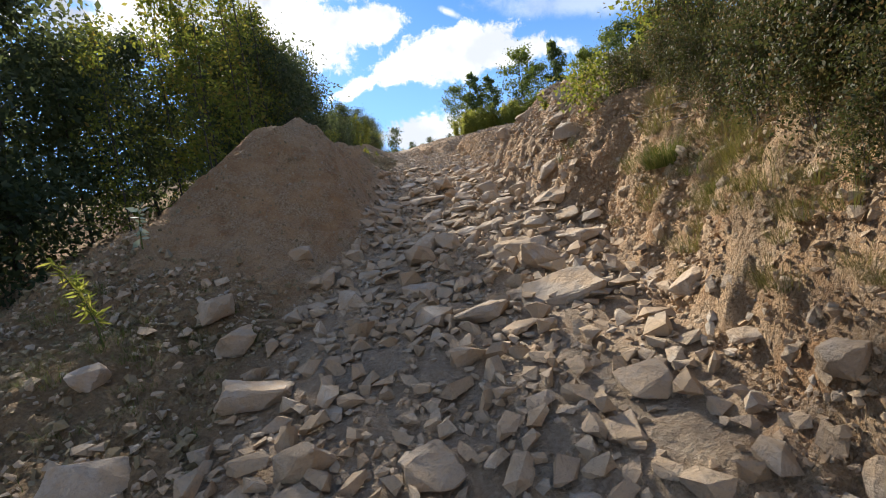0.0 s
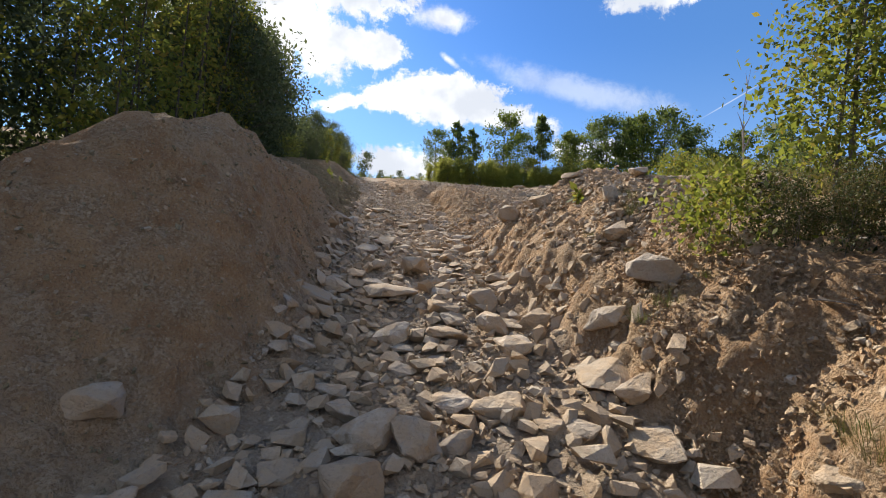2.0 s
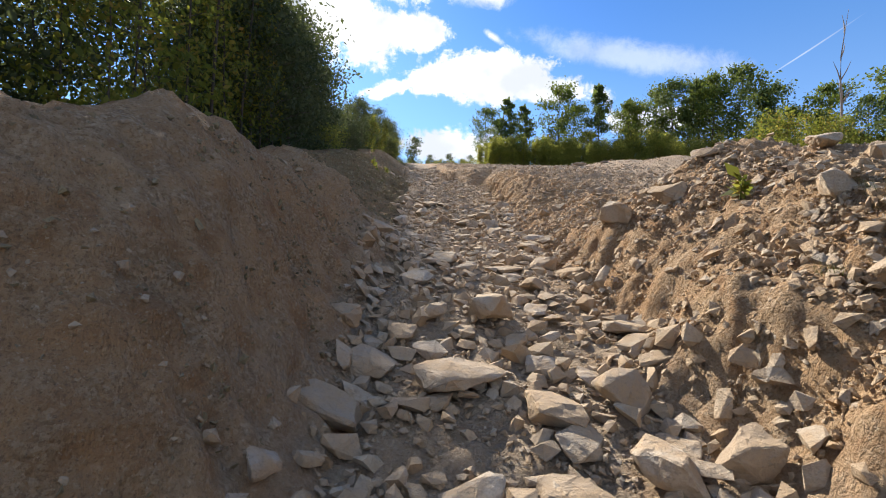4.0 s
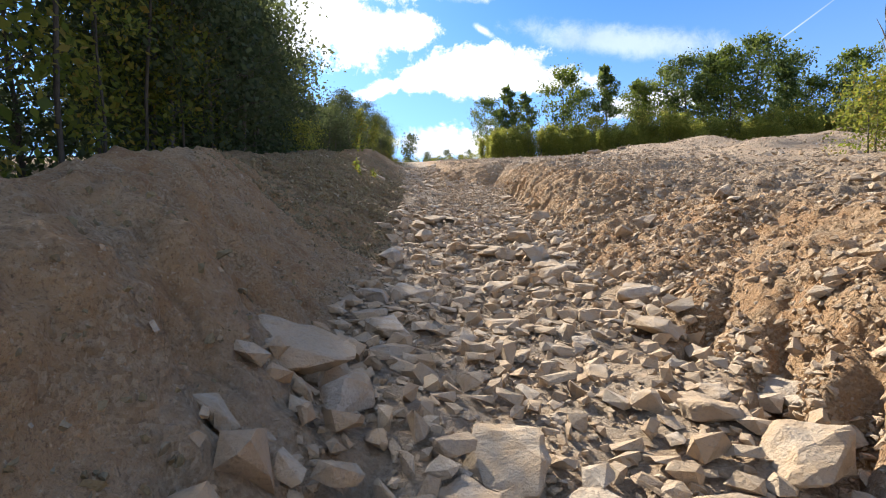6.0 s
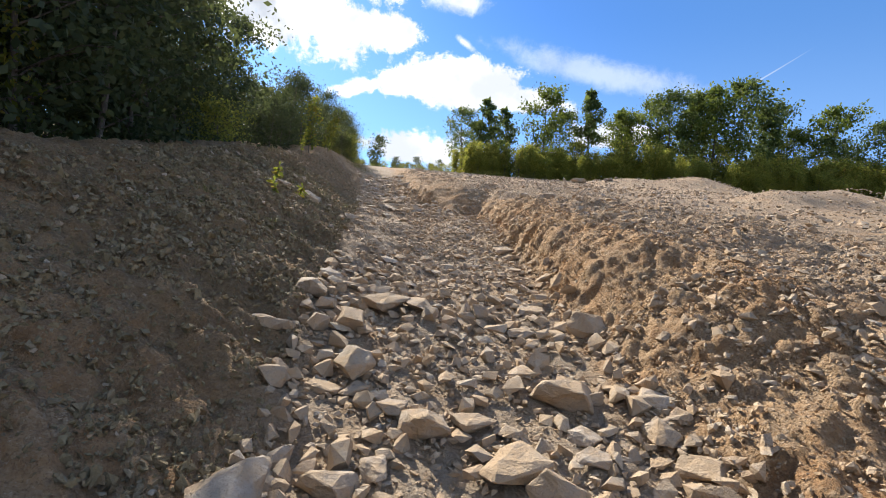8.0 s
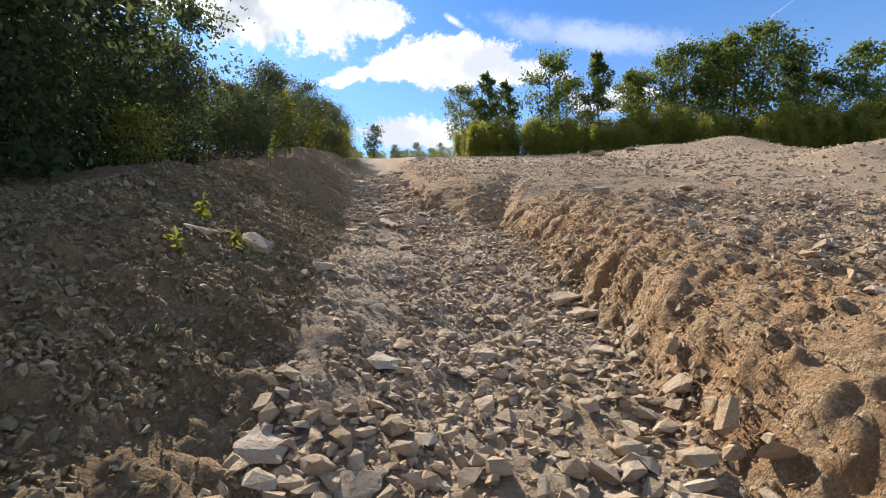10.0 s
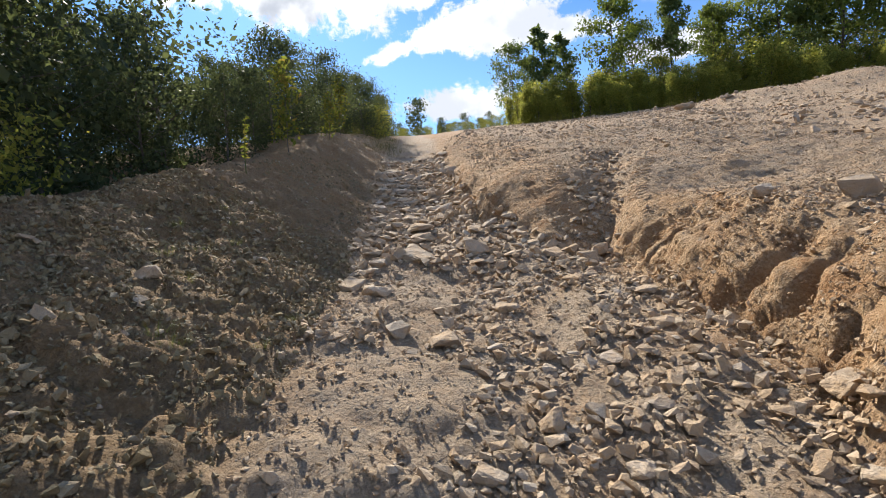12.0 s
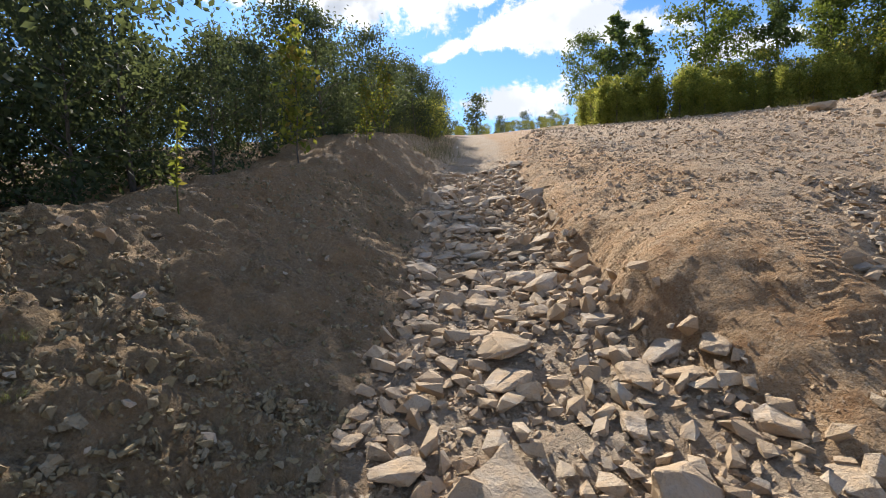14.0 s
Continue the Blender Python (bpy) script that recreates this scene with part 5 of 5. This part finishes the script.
# ---- small things ----
def tyre_print(x0, y0, x1, y1, bend, label):
    """Lug marks pressed into the loose soil along a curve."""
    V, F, n = [], [], int(math.hypot(x1 - x0, y1 - y0) / 0.075)
    dx, dy = (x1 - x0) / math.hypot(x1 - x0, y1 - y0), (y1 - y0) / math.hypot(x1 - x0, y1 - y0)
    for i in range(n):
        t = i / n
        cx, cy = x0 + (x1 - x0) * t + bend * math.sin(math.pi * t), y0 + (y1 - y0) * t
        for side in (-1, 1):
            base = len(V)
            shift = 0.035 * (side > 0)
            for across in (0.012, 0.062, 0.115):
                for along, rise in ((-0.022, -0.012), (-0.008, 0.006), (0.010, 0.006), (0.024, -0.012)):
                    f = along + shift + 0.12 * across
                    px, py = cx + dy * side * across + dx * f, cy - dx * side * across + dy * f
                    V.append((px, py, ground_at(px, py) + rise))
            for k in range(2):
                for j in range(3):
                    a = base + 4 * k + j
                    F.append((a, a + 1, a + 5, a + 4))
    tagged(new("tyre_print", mesh_from("tyre_print", V, F, SOIL, True)), label, "tyre print", "tyre prints in the soil", kind="stuff")


tyre_print(-0.30, 25.65, 0.45, 27.95, -0.10, "lugged tyre print pressed into the sandy wall")
tyre_print(-1.10, 26.9, -0.85, 28.9, 0.06, "lugged tyre print running over the spur")


def twig(x, y, length, turn, lift, label):
    pts = [Vector((length * (t - 0.5), 0.05 * length * math.sin(5 * t), 0.04 * length * math.sin(3 * t + 1))) for t in (0, 0.2, 0.4, 0.6, 0.8, 1)]
    ob = new("twig")
    part("stick", mesh_from("stick", *tube(pts, [0.005, 0.005, 0.004, 0.004, 0.003, 0.0015], 5), DEADWOOD, True), ob)
    for t, a in ((0.55, 0.6), (0.75, -0.7)):
        p = Vector((length * (t - 0.5), 0, 0.03))
        part("side_shoot", mesh_from("side_shoot", *tube([p, p + Vector((0.12 * length, 0.1 * length * a, 0.05 * length)), p + Vector((0.22 * length, 0.2 * length * a, 0.06 * length))], [0.003, 0.0025, 0.001], 5), DEADWOOD, True), ob)
    ob.matrix_basis = pose(x, y, ground_at(x, y) + lift, 0, 0, turn)
    tagged(ob, label, "twig", "dead twigs on the bank")


for spot in ((1.72, 4.30, 0.45, -70, 0.05), (1.68, 4.55, 0.35, 20, 0.04), (1.75, 4.0, 0.4, -40, 0.04), (1.9, 5.2, 0.4, 60, 0.04), (1.7, 3.5, 0.35, 110, 0.04), (1.7, 5.0, 0.3, -20, 0.04), (1.85, 4.7, 0.5, 140, 0.06), (2.0, 4.9, 0.45, 80, 0.06), (1.8, 4.15, 0.3, 10, 0.05)):
    twig(*spot, "pale dry twig lying in the brush on the bank")
